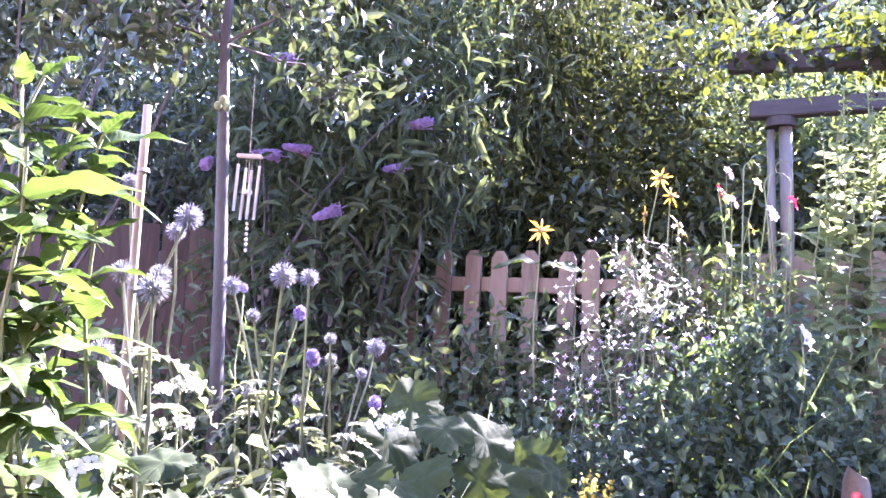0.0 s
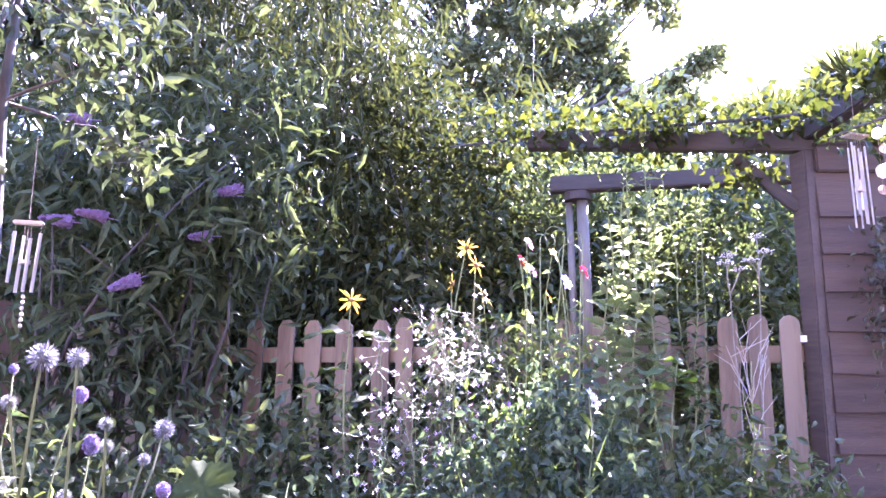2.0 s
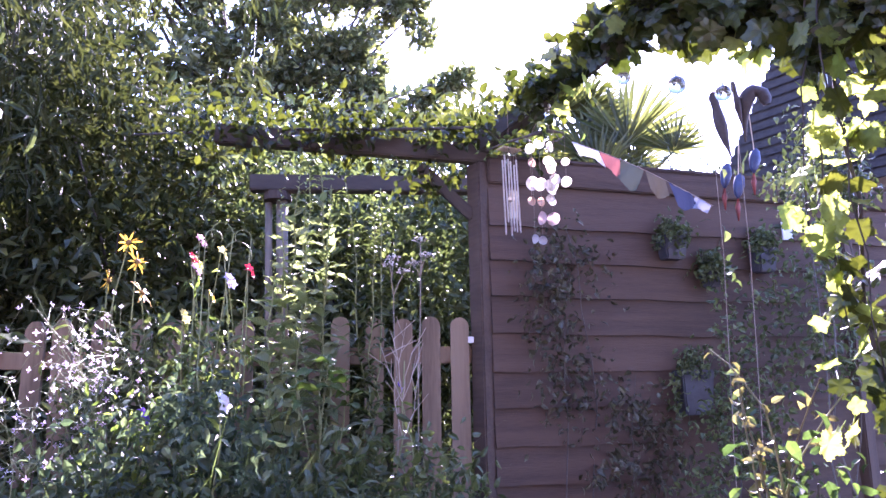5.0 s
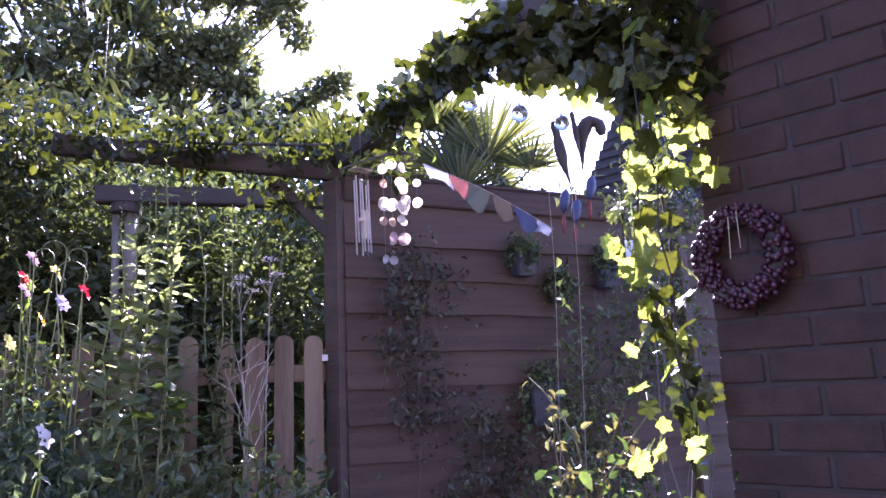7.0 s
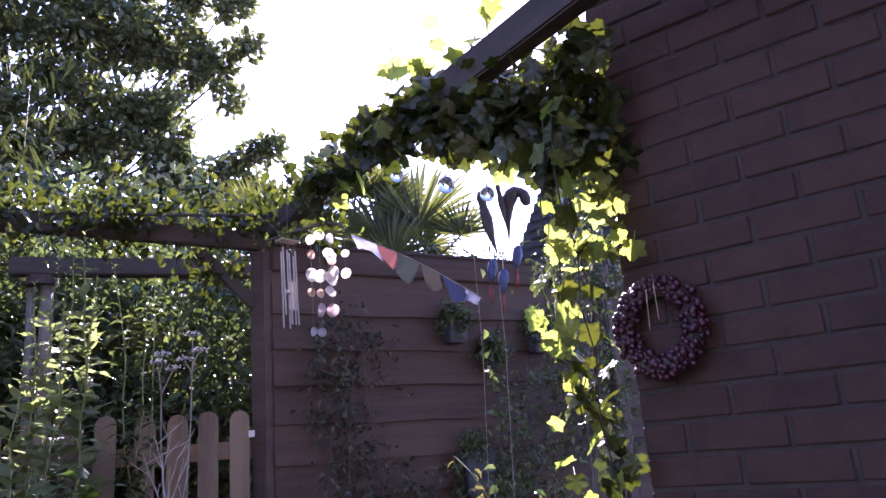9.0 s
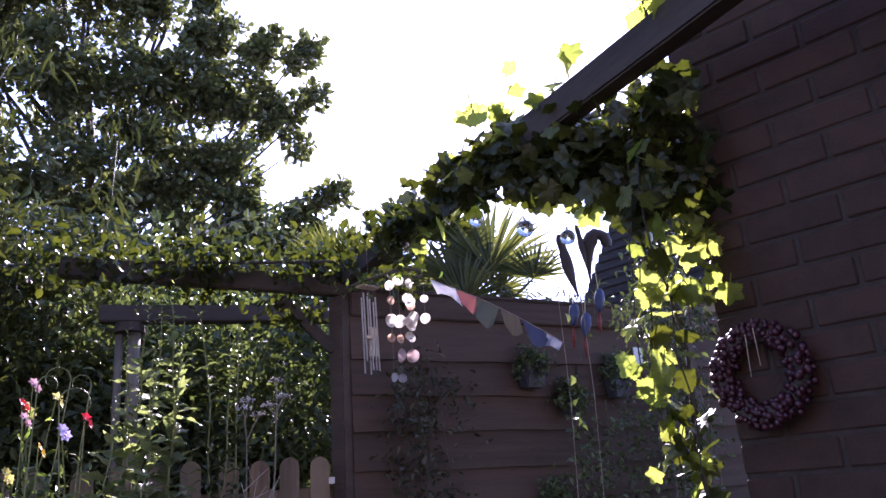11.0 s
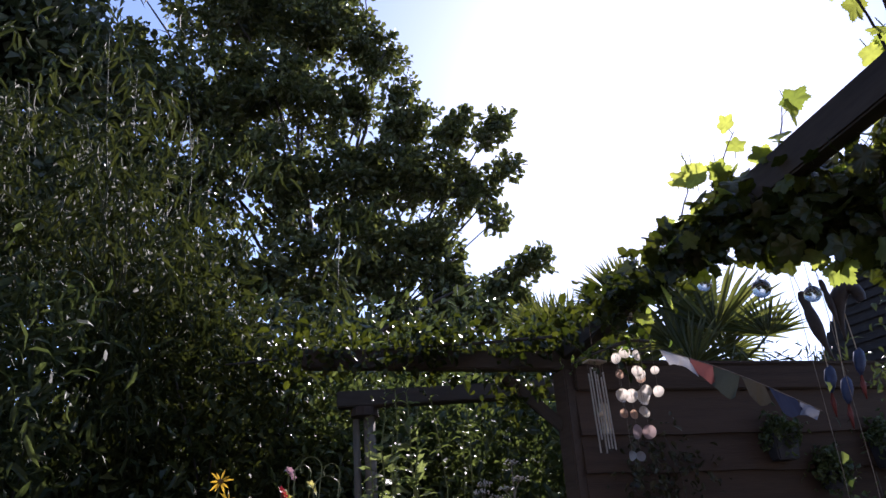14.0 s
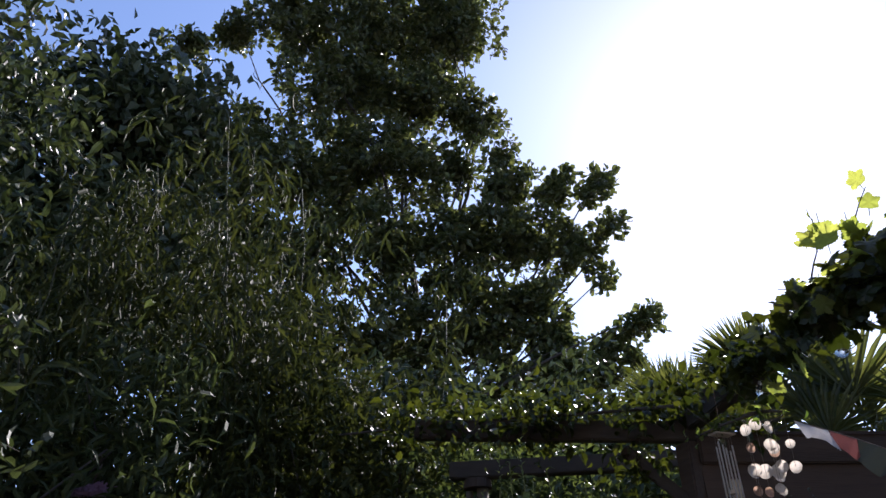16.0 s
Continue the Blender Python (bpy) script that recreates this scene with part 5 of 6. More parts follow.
def globe_thistle(base, heads, leafy):
    ob = thing("globe_thistle", "globe thistle with round spiky steel-blue flower heads", "flower", base, group="globe thistles in the bed")
    green = Build()
    for x, y, z, r, mat in heads:
        foot = (base[0] + RNG.normal() * 0.03, base[1] + RNG.normal() * 0.03, 0)
        path = curve(foot, (x, y, z), 0.04, 10)
        piece("stem", Build().tube(path, (0.0045, 0.0028), 6).data("stem", SILVER), ob)
        piece("flower_head", HEADS[(r, mat)], ob, (x, y, z))
        for i in range(leafy):
            t = 0.30 + 0.55 * RNG.random()
            p = np.array([np.interp(t, np.linspace(0, 1, 10), path[:, k]) for k in range(3)])
            d = unit(1)[0] * [1, 1, 0.3]
            d /= np.linalg.norm(d)
            rib = np.array([p + d * 0.018 * j + [0, 0, 0.004 * j - 0.0016 * j * j] for j in range(8)])
            green.leaves(rib[:-1], np.diff(rib, axis=0), np.repeat([[0, 0, 1.0]], 7, 0), 0.03, 0.012, 0.2, 0.1)
            across = np.cross(d, [0, 0, 1])
            for s in (-1, 1):
                green.leaves(rib[1:], across * s + d * 0.6, np.repeat([[0, 0, 1.0]], 7, 0), np.linspace(0.036, 0.016, 7), 0.019, 0.2, 0.2)
    piece("foliage", green.data("foliage", SILVER), ob)


HEADS = {(r, m): thistle_head(r, mat, 1) for r in (0.027, 0.021, 0.016) for m, mat in (("b", BLUE), ("p", PALE_BLUE))}
globe_thistle((-0.45, 1.40, 0), [(-0.40, 1.45, 1.115, 0.027, "b"), (-0.455, 1.56, 1.095, 0.021, "b"), (-0.485, 1.37, 1.165, 0.016, "b"), (-0.43, 1.40, 1.0, 0.021, "p")], 3)
globe_thistle((-0.40, 1.22, 0), [(-0.39, 1.24, 0.972, 0.027, "p"), (-0.47, 1.32, 1.0, 0.021, "p"), (-0.47, 1.26, 0.868, 0.021, "p")], 5)
globe_thistle((-0.24, 1.55, 0), [(-0.22, 1.48, 1.012, 0.027, "b"), (-0.185, 1.61, 1.015, 0.021, "b"), (-0.335, 1.56, 0.99, 0.021, "b"), (-0.30, 1.62, 0.93, 0.016, "p"), (-0.28, 1.52, 0.78, 0.016, "p")], 4)
globe_thistle((-0.14, 1.85, 0), [(-0.15, 1.80, 0.88, 0.016, "p"), (-0.05, 2.10, 0.85, 0.027, "b"), (-0.15, 1.84, 0.83, 0.016, "p"), (-0.08, 1.95, 0.79, 0.016, "b"), (-0.21, 1.74, 0.74, 0.016, "p")], 4)


def flower_mesh(name, petals, size, width, mat, cup=0.15):
    """A flat open flower facing +z."""
    a = np.arange(petals) * 2 * np.pi / petals
    d = np.stack([np.cos(a), np.sin(a), 0 * a + cup], 1)
    b = Build().leaves(d * size * 0.12, d, np.repeat([[0, 0, 1.0]], petals, 0), size, width, 0.1, 0.12)
    return b.data(name, mat)


def hydrangea():
    ob = thing("hydrangea", "lacecap hydrangea with white flower heads over broad leaves", "shrub", (-0.2, 1.3, 0))
    shared = [lobed_leaf("leaf", s, BROAD, 0.22) for s in (0.12, 0.145, 0.10)]
    rnd = np.random.default_rng(5)
    for i in range(74):
        x, y = -0.18 + rnd.normal() * 0.26, 1.38 + rnd.normal() * 0.17
        z = 0.35 + 0.30 * rnd.random() ** 0.6 + 0.08 * (x < -0.25)
        tip = np.array([rnd.normal(), rnd.normal() - 0.3, -0.25 + rnd.normal() * 0.2])
        piece("leaf", shared[i % 3], ob, leaf_pose((x, y, z), tip, (rnd.normal() * 0.4, -0.7 + rnd.normal() * 0.4, 0.8)))
        if i % 3 == 0:
            piece("stem", Build().tube(curve((-0.2 + rnd.normal() * 0.05, 1.35, 0), (x, y, z), 0.08, 6), (0.005, 0.003), 5).data("stem", STEM), ob)
    floret = flower_mesh("floret", 4, 0.0125, 0.0135, WHITE, 0.1)
    lace = Build()
    for x, y, z in ((-0.01, 1.72, 0.70), (-0.375, 1.38, 0.80), (-0.39, 1.36, 0.735), (-0.12, 1.28, 0.645), (-0.42, 0.98, 0.74)):
        for i in range(9):
            a = i * 0.7 + rnd.normal() * 0.12
            r = 0.040 + rnd.normal() * 0.007
            m = pose(x + r * math.cos(a), y + r * math.sin(a), z + 0.012 - r * r * 6 + rnd.normal() * 0.008, 35 + rnd.normal() * 25, rnd.normal() * 25, rnd.uniform(0, 90))
            piece("floret", floret, ob, m)
        lace = Build()
        for i in range(26):
            lace.ball((x + rnd.normal() * 0.02, y + rnd.normal() * 0.02, z + rnd.normal() * 0.004), 0.0028, 1, 4, 5)
        lace.tube([(x, y, z - 0.25), (x, y, z)], (0.003, 0.002), 5)
        piece("flower_centre", lace.data("flower_centre", STEM), ob)


hydrangea()


def big_leaf_plant(label, base, spots, size):
    ob = thing("broad_leaved_plant", label, "plant", base)
    shared = [lobed_leaf("leaf", s * size, BROAD, 0.3) for s in (1.0, 1.2)]
    rnd = np.random.default_rng(int(base[0] * 100) + 900)
    for i, p in enumerate(spots):
        piece("stalk", Build().tube(curve(base, p, 0.08, 7), (0.006, 0.0035), 6).data("stalk", STEM), ob)
        tip = (rnd.normal() * 0.8, -0.6 + rnd.normal() * 0.3, -0.5)
        piece("leaf", shared[i % 2], ob, leaf_pose(p, tip, (rnd.normal() * 0.3, -0.9, 0.7)))


big_leaf_plant("plant with very large soft grey-green lobed leaves", (0.1, 1.95, 0), [(0.12, 1.85, 0.70), (0.02, 1.95, 0.66), (0.2, 1.75, 0.62), (0.25, 1.95, 0.68), (-0.05, 1.8, 0.58), (0.15, 1.65, 0.54), (0.3, 1.7, 0.5), (0.0, 2.1, 0.72), (0.08, 1.7, 0.62), (0.22, 1.85, 0.58), (-0.02, 1.9, 0.52), (0.3, 1.88, 0.6)], 0.15)


# ---- middle of the bed ----
def daisy(size):
    n = 10
    a = np.arange(n) * 2 * np.pi / n + np.array([0.12, -0.1, 0.05, 0.16, -0.14, 0.0, 0.1, -0.12, 0.08, -0.05])
    d = np.stack([np.cos(a), np.sin(a), 0.12 * np.sin(3 * a)], 1)
    return Build().leaves(d * size * 0.15, d, np.repeat([[0, 0, 1.0]], n, 0), size * (0.85 + 0.15 * np.cos(5 * a)), size * 0.21, 0.15, 0.08).data("petals", YELLOW)


def yellow_daisies():
    ob = thing("yellow_daisy_plant", "tall plant with bright yellow daisy flowers above the pickets", "flower", (0.8, 2.9, 0))
    petals = [daisy(0.058), daisy(0.045)]
    disc = Build().ball((0, 0, 0.004), 0.011, 0.6, 5, 9).data("disc", BROWN, True)
    stems = Build()
    for i, (x, y, z, rx, rz) in enumerate(((0.55, 2.90, 1.29, 70, 10), (1.02, 2.77, 1.43, 75, 25), (1.03, 2.71, 1.31, 60, 50), (1.00, 2.83, 1.51, 80, -20), (0.93, 2.8, 1.36, 95, 60))):
        flower = piece("flower", petals[0 if i in (0, 2) else 1], ob, pose(x, y, z, rx, 0, rz))
        piece("disc", disc, flower, pose(x, y, z, rx, 0, rz))
        stems = Build().tube(curve((x + RNG.normal() * 0.04, y + 0.06, 0), (x, y + 0.006, z - 0.004), 0.03, 8), (0.005, 0.0025), 6)
        piece("stem", stems.data("stem", STEM), ob)
    shared = long_leaf("leaf", 0.20, 0.085, BROAD, 0.35)
    for x, y, z, a in ((0.55, 2.92, 1.16, 200), (0.56, 2.92, 1.15, -15), (0.54, 2.93, 1.02, 120), (0.56, 2.92, 0.9, 10), (1.02, 2.78, 1.22, -30), (1.0, 2.8, 1.15, 190), (1.03, 2.76, 1.0, 250), (0.98, 2.8, 0.9, -60)):
        piece("leaf", shared, ob, leaf_pose((x, y, z), (math.cos(radians(a)), math.sin(radians(a)), 0.05), (0, -0.3, 1)))


yellow_daisies()


def gaura(base, tops, label):
    """Thin wands with many small blush-white flowers."""
    ob = thing("gaura", label, "flower", base)
    shared = [flower_mesh("flower", 4, 0.0098, 0.0055, PINKISH, 0.45), flower_mesh("flower", 4, 0.0085, 0.0048, WHITE, 0.7)]
    rnd = np.random.default_rng(len(tops))
    for top in tops:
        path = curve(base, top, 0.12, 12)
        stems = Build().tube(path, (0.002, 0.0008), 5)
        for i in range(20 if len(tops) > 6 else 11):
            t = 0.8 + 0.2 * rnd.random()
            p = np.array([np.interp(min(t, 1), np.linspace(0, 1, 12), path[:, k]) for k in range(3)])
            q = p + rnd.normal(size=3) * [0.055, 0.045, 0.045]
            stems.tube([p, q], (0.0007, 0.0005), 4)
            piece("flower", shared[int(rnd.random() < 0.4)], ob, pose(*q, rnd.uniform(20, 130), 0, rnd.uniform(0, 360)))
        piece("wand", stems.data("wand", STEM), ob)
    return ob


gaura((0.80, 2.38, 0), [(0.58, 2.42, 1.12), (0.66, 2.40, 1.27), (0.74, 2.38, 1.22), (0.80, 2.36, 1.14), (0.86, 2.34, 1.20), (0.92, 2.32, 1.10), (0.98, 2.33, 1.02), (0.84, 2.3, 1.0), (0.72, 2.28, 0.98), (0.62, 2.32, 1.0), (0.68, 2.36, 0.92), (0.90, 2.3, 0.94), (0.77, 2.33, 1.06), (0.71, 2.4, 1.16)], "airy plant with small blush-white flowers on thin wands")
gaura((0.56, 2.2, 0), [(0.48, 2.22, 0.86), (0.56, 2.2, 0.82), (0.62, 2.24, 0.84), (0.52, 2.16, 0.78), (0.66, 2.2, 0.78)], "low airy plant with pale lilac-white flowers")


def spiky_tall(label, base, top, leaf, mat, n, buds=None):
    """An upright leafy stem, leaves smaller towards the top."""
    ob = thing("tall_leafy_stem", label, "plant", base, group="tall leafy stems")
    path = curve(base, top, 0.03, 12)
    b = Build().tube(path, (0.006, 0.002), 6)
    piece("stem", b.data("stem", STEM), ob)
    t = 0.15 + 0.85 * np.sort(RNG.random(n))
    pos = np.stack([np.interp(t, np.linspace(0, 1, 12), path[:, k]) for k in range(3)], 1)
    a = RNG.random(n) * 6.283
    tip = np.stack([np.cos(a), np.sin(a), 0.25 + 0.4 * RNG.random(n)], 1)
    size = leaf * (1.2 - 0.75 * t)
    b = Build().leaves(pos, tip, np.repeat([[0, 0, 1.0]], n, 0) + unit(n) * 0.3, size, size * 0.30, 0.2, 0.35)
    piece("foliage", b.data("foliage", mat), ob)
    for p, m in buds or ():
        piece("flower", flower_mesh("flower", 5, 0.022, 0.02, m, 0.5), ob, pose(*p, 70, 0, RNG.random() * 90))


PALE_LEAF = foliage("pale_leaf", (0.085, 0.115, 0.052), (0.20, 0.235, 0.12), 0.45, 0.45, single=True, trans=(1.5, 1.5, 0.85), veins=300.0)
PALE_LEAVES = [long_leaf("leaf", k, k * 0.36, PALE_LEAF, d, False) for k, d in ((0.115, 0.25), (0.135, 0.4), (0.09, 0.2), (0.06, 0.1))]


PALE_BUD = Build().leaves([(0, 0, 0)], [(1, 0, 0.9)], [(0, 0, 1)], 0.022, 0.008).data("bud", PALE_HERB)


def primrose(base, top):
    """An upright stem with pointed leaves in a spiral and a budded tip."""
    ob = thing("tall_leafy_stem", "tall leafy stem with pale pointed leaves at the fence", "plant", base, group="tall leafy stems")
    path = curve(base, top, 0.03, 14)
    piece("stem", Build().tube(path, (0.006, 0.0025), 6).data("stem", STEM), ob)
    n = 32
    for i in range(n):
        t = 0.40 + 0.57 * i / (n - 1)
        p = np.array([np.interp(t, np.linspace(0, 1, 14), path[:, k]) for k in range(3)])
        a = i * 2.4 + RNG.normal() * 0.25
        pick = 3 if i > 28 else (2 if i > 20 else i % 2)
        piece("leaf", PALE_LEAVES[pick], ob, leaf_pose(p, (math.cos(a), math.sin(a), 0.35 + RNG.normal() * 0.35), (RNG.normal() * 0.45, RNG.normal() * 0.45, 1)))
    for i in range(14):
        piece("bud", PALE_BUD, ob, pose(top[0], top[1], top[2] + 0.012 * i - 0.06, 0, 0, math.degrees(i * 2.4)))


for x, y, z in ((1.53, 2.50, 1.72), (1.61, 2.48, 1.80), (1.46, 2.50, 1.60), (1.55, 2.46, 1.50), (1.66, 2.5, 1.62), (1.42, 2.45, 1.36), (1.58, 2.55, 1.66)):
    primrose((x + RNG.normal() * 0.04, y + 0.03, 0), (x, y, z))
for x, y, z in ((1.72, 2.62, 1.78), (1.80, 2.66, 1.84), (1.88, 2.55, 1.72), (1.66, 2.7, 1.86), (1.95, 2.62, 1.80)):
    spiky_tall("dark leafy stem rising behind the picket fence", (x, y + 0.05, 0), (x, y, z), 0.11, SHRUB, 90)


def cottage_flower(name, label, base, top, mat, petals, size, leaf_mat=HERB):
    ob = thing(name, label, "flower", base)
    path = curve(base, top, 0.05, 9)
    piece("stem", Build().tube(path, (0.0035, 0.002), 5).data("stem", STEM), ob)
    n = 20
    t = 0.3 + 0.65 * RNG.random(n)
    pos = np.stack([np.interp(t, np.linspace(0, 1, 9), path[:, k]) for k in range(3)], 1)
    piece("foliage", Build().leaves(pos, unit(n) + [0, 0, 0.2], unit(n) + [0, 0, 1], 0.06, 0.016, 0.2, 0.3).data("foliage", leaf_mat), ob)
    size *= 0.78
    me = flower_mesh("bloom", petals, size, size * 0.8, mat, 0.5)
    piece("bloom", me, ob, pose(*top, 65, 0, RNG.random() * 60))
    piece("bloom", me, ob, pose(top[0] + 0.012, top[1], top[2] - 0.02, 80, 10, RNG.random() * 60))


for name, label, top, mat, k, size in (
    ("red_flower", "small bright red flower on a thin stem", (1.33, 2.47, 1.385), RED, 5, 0.024), ("red_flower", "small bright red flower among green stems", (1.225, 2.82, 1.478), RED, 5, 0.022),
    ("pink_flower", "pale pink snapdragon-like flower on a thin stem", (1.25, 2.80, 1.545), PINK, 6, 0.024), ("pink_flower", "pink flower beside the tall stems", (1.18, 2.6, 1.40), PINK, 6, 0.02),
    ("lemon_flower", "pale lemon stock flower on an upright stem", (1.242, 2.833, 1.461), LEMON, 7, 0.034), ("lemon_flower", "lemon yellow flower low on its stem", (1.12, 2.5, 1.22), LEMON, 7, 0.022),
    ("lemon_flower", "lemon yellow flower bud beside red flowers", (1.28, 2.62, 1.47), LEMON, 5, 0.024), ("lilac_flower", "pale lilac flower near the fence", (1.27, 2.5, 1.35), LILAC, 6, 0.026),
    ("orange_flower", "small orange flower among the stems", (1.22, 2.55, 1.30), YELLOW, 6, 0.02), ("violet_flower", "small violet flower in the green shrub", (0.95, 2.25, 0.90), VIOLET, 5, 0.024),
    ("white_star_flower", "small white star-shaped flower in the shrub", (1.08, 1.95, 0.94), WHITE, 5, 0.03), ("violet_flower", "small violet flower before the pickets", (1.78, 2.2, 0.97), VIOLET, 5, 0.022)):
    cottage_flower(name, label, (top[0] + RNG.normal() * 0.04, top[1] + 0.04, 0), top, mat, k, size)


def pompom(base, top, r, label):
    """A round head of crowded mauve florets."""
    ob = thing("mauve_flower", label, "flower", base, group="mauve flowers in the bed")
    path = curve(base, top, 0.04, 9)
    piece("stem", Build().tube(path, (0.0035, 0.002), 5).data("stem", STEM), ob)
    n = 16
    t = 0.3 + 0.6 * RNG.random(n)
    pos = np.stack([np.interp(t, np.linspace(0, 1, 9), path[:, k]) for k in range(3)], 1)
    piece("foliage", Build().leaves(pos, unit(n) + [0, 0, 0.2], unit(n) + [0, 0, 1], 0.06, 0.02, 0.2, 0.3).data("foliage", HERB), ob)
    k = 200
    d = unit(k)
    b = Build().ball((0, 0, 0), r * 0.7, 1.2, 6, 9)
    b.leaves(d * r * 0.7 * [1, 1, 1.25], d + unit(k) * 0.4, unit(k), r * 0.5, r * 0.34, 0.2, 0.1, True)
    piece("bloom", b.data("bloom", LAVENDER), ob, tuple(top))


for top, r in (((-0.291, 2.318, 0.934), 0.019), ((-0.231, 2.175, 0.809), 0.021), ((-0.048, 2.192, 0.687), 0.018), ((-0.468, 2.336, 1.003), 0.012)):
    pompom((top[0] + RNG.normal() * 0.03, top[1] + 0.04, 0), top, r, "mauve pompom flower on a thin stem among thistles")


def curling_stalks():
    ob = thing("curled_seed_plant", "thin curled green seed stalks above the flowers", "plant", (1.27, 2.54, 0))
    for x, y, z, r, s in ((1.20, 2.55, 1.50, 0.03, 1), (1.30, 2.55, 1.52, 0.04, -1), (1.26, 2.52, 1.44, 0.05, 1), (1.35, 2.5, 1.50, 0.03, -1)):
        low = curve((1.27, 2.54, 0), (x, y, z), 0.03, 8)
        a = np.linspace(0, 3.6, 10)
        hook = np.stack([x + s * r * (1 - np.cos(a)), y + 0 * a, z + r * np.sin(a)], 1)
        piece("stalk", Build().tube(np.concatenate([low, hook[1:]]), (0.003, 0.0015), 5).data("stalk", STEM), ob)


curling_stalks()


UMBEL_STALK = surface("umbel_stalk", (0.10, 0.09, 0.06), (0.24, 0.21, 0.155), 20, 0.7, 0.1)


def dry_umbels():
    for base, heads in (((1.80, 2.25, 0.3), ((1.80, 2.26, 1.42), (1.775, 2.24, 1.39), (1.83, 2.24, 1.37))), ((1.875, 2.22, 0.3), ((1.885, 2.21, 1.485), (1.905, 2.20, 1.43), (1.86, 2.22, 1.40)))):
        ob = thing("dry_umbel", "dried flat flower umbels on pale stalks", "plant", base, group="dried umbels")
        stalks = Build()
        node = np.array(heads[0]) * [1, 1, 0] + [0, 0, heads[0][2] - 0.13]
        stalks.tube(curve(base, node, 0.02, 7), (0.0032, 0.0022), 6)
        for h in heads:
            h = np.array(h)
            tops = Build()
            stalks.tube(curve(node, h, 0.06, 5), (0.0025, 0.002), 5)
            for i in range(9):
                a = i * 2.4
                r = 0.032 * math.sqrt((i + 0.5) / 9)
                p = h + [r * math.cos(a), r * math.sin(a), 0.012]
                stalks.tube([h, p], (0.0012, 0.001), 4)
                for j in range(4):
                    tops.ball(tuple(p + RNG.normal(size=3) * 0.004), 0.0035, 0.7, 4, 5)
            piece("seed_head", tops.data("seed_head", UMBEL), ob)
        piece("stalk", stalks.data("stalk", UMBEL_STALK), ob)
    root = np.array([1.76, 2.12, 0.0])
    ob = thing("dry_plant", "bare pale dry branching stalks before the pickets", "plant", tuple(root))
    main = curve(root, root + np.array([0, 0, 1.05]), 0.02, 9)
    piece("main_stalk", Build().tube(main, (0.004, 0.002), 6).data("main_stalk", STEM), ob)
    for dx, z, up in ((-0.10, 0.93, 0.17), (-0.07, 1.03, 0.12), (0.02, 0.98, 0.20), (0.09, 0.95, 0.11), (0.11, 0.87, 0.18), (-0.03, 0.83, 0.17), (0.06, 1.02, 0.11)):
        a = main[int(np.argmin(np.abs(main[:, 2] - (z - 0.06))))]
        e = np.array([root[0] + dx * 0.85, root[1] + RNG.normal() * 0.03, z + up])
        path = curve(a, e, 0.06, 7)
        b = Build().tube(path, (0.0018, 0.001), 6)
        for k in range(3):
            q = path[3 + k]
            b.tube([q, q + np.array([RNG.normal() * 0.05, RNG.normal() * 0.02, 0.03 + RNG.random() * 0.04])], (0.0016, 0.001), 5)
        piece("stalk", b.data("stalk", STRAW), ob)


dry_umbels()

# ---- low growth that fills the bed ----
bush("flowering_border", "leafy green stems crowding in front of the pickets", (1.22, 2.9, 0), [((1.05, 2.95, 0.75), (0.26, 0.14, 0.45)), ((1.35, 2.8, 0.8), (0.26, 0.14, 0.45)), ((1.2, 2.7, 1.1), (0.22, 0.12, 0.2)), ((1.5, 2.62, 0.5), (0.2, 0.14, 0.3)), ((0.95, 2.8, 1.05), (0.16, 0.1, 0.2))],
     230, 12, 0.055, 0.055, 0.017, SHRUB, category="plant", stems=18, radius=0.004)
bush("low_shrub", "dense dark green shrub before the picket fence", (1.2, 2.05, 0), [((1.05, 2.05, 0.62), (0.35, 0.22, 0.35)), ((1.4, 2.1, 0.42), (0.3, 0.2, 0.28)), ((1.25, 1.9, 0.42), (0.35, 0.2, 0.27)), ((1.08, 2.15, 0.84), (0.16, 0.12, 0.16))],
     400, 13, 0.05, 0.036, 0.021, TEAL, stems=12, radius=0.005)
bush("low_shrub", "mixed green growth beneath the airy flowers", (0.65, 2.1, 0), [((0.55, 2.05, 0.40), (0.3, 0.22, 0.32)), ((0.8, 2.1, 0.5), (0.25, 0.2, 0.35)), ((0.7, 1.8, 0.3), (0.35, 0.2, 0.28)), ((0.45, 2.4, 0.36), (0.35, 0.2, 0.3))],
     420, 13, 0.05, 0.032, 0.021, TEAL, stems=12, radius=0.004)
bush("low_herbs", "soft yellow-green herbs at the front of the bed", (0.62, 1.72, 0), [((0.62, 1.65, 0.42), (0.2, 0.12, 0.14)), ((0.85, 1.75, 0.45), (0.18, 0.12, 0.16)), ((0.95, 2.2, 0.7), (0.2, 0.15, 0.25))],
     120, 14, 0.04, 0.03, 0.013, HERB, category="plant", stems=8, radius=0.003)
bush("low_shrub", "loose green growth under the dry stalks", (1.75, 2.15, 0), [((1.72, 2.1, 0.5), (0.3, 0.18, 0.38)), ((1.95, 2.15, 0.4), (0.2, 0.15, 0.3)), ((1.45, 2.0, 0.55), (0.18, 0.15, 0.22))],
     200, 11, 0.06, 0.05, 0.022, SHRUB, stems=10, radius=0.005)
bush("low_shrub", "green growth under the butterfly bush", (-0.2, 2.7, 0), [((-0.3, 2.7, 0.5), (0.5, 0.3, 0.4)), ((0.25, 2.85, 0.40), (0.42, 0.22, 0.38)), ((-0.9, 2.4, 0.45), (0.4, 0.3, 0.4))],
     330, 12, 0.07, 0.06, 0.026, BUDDLEIA, stems=10, radius=0.005)
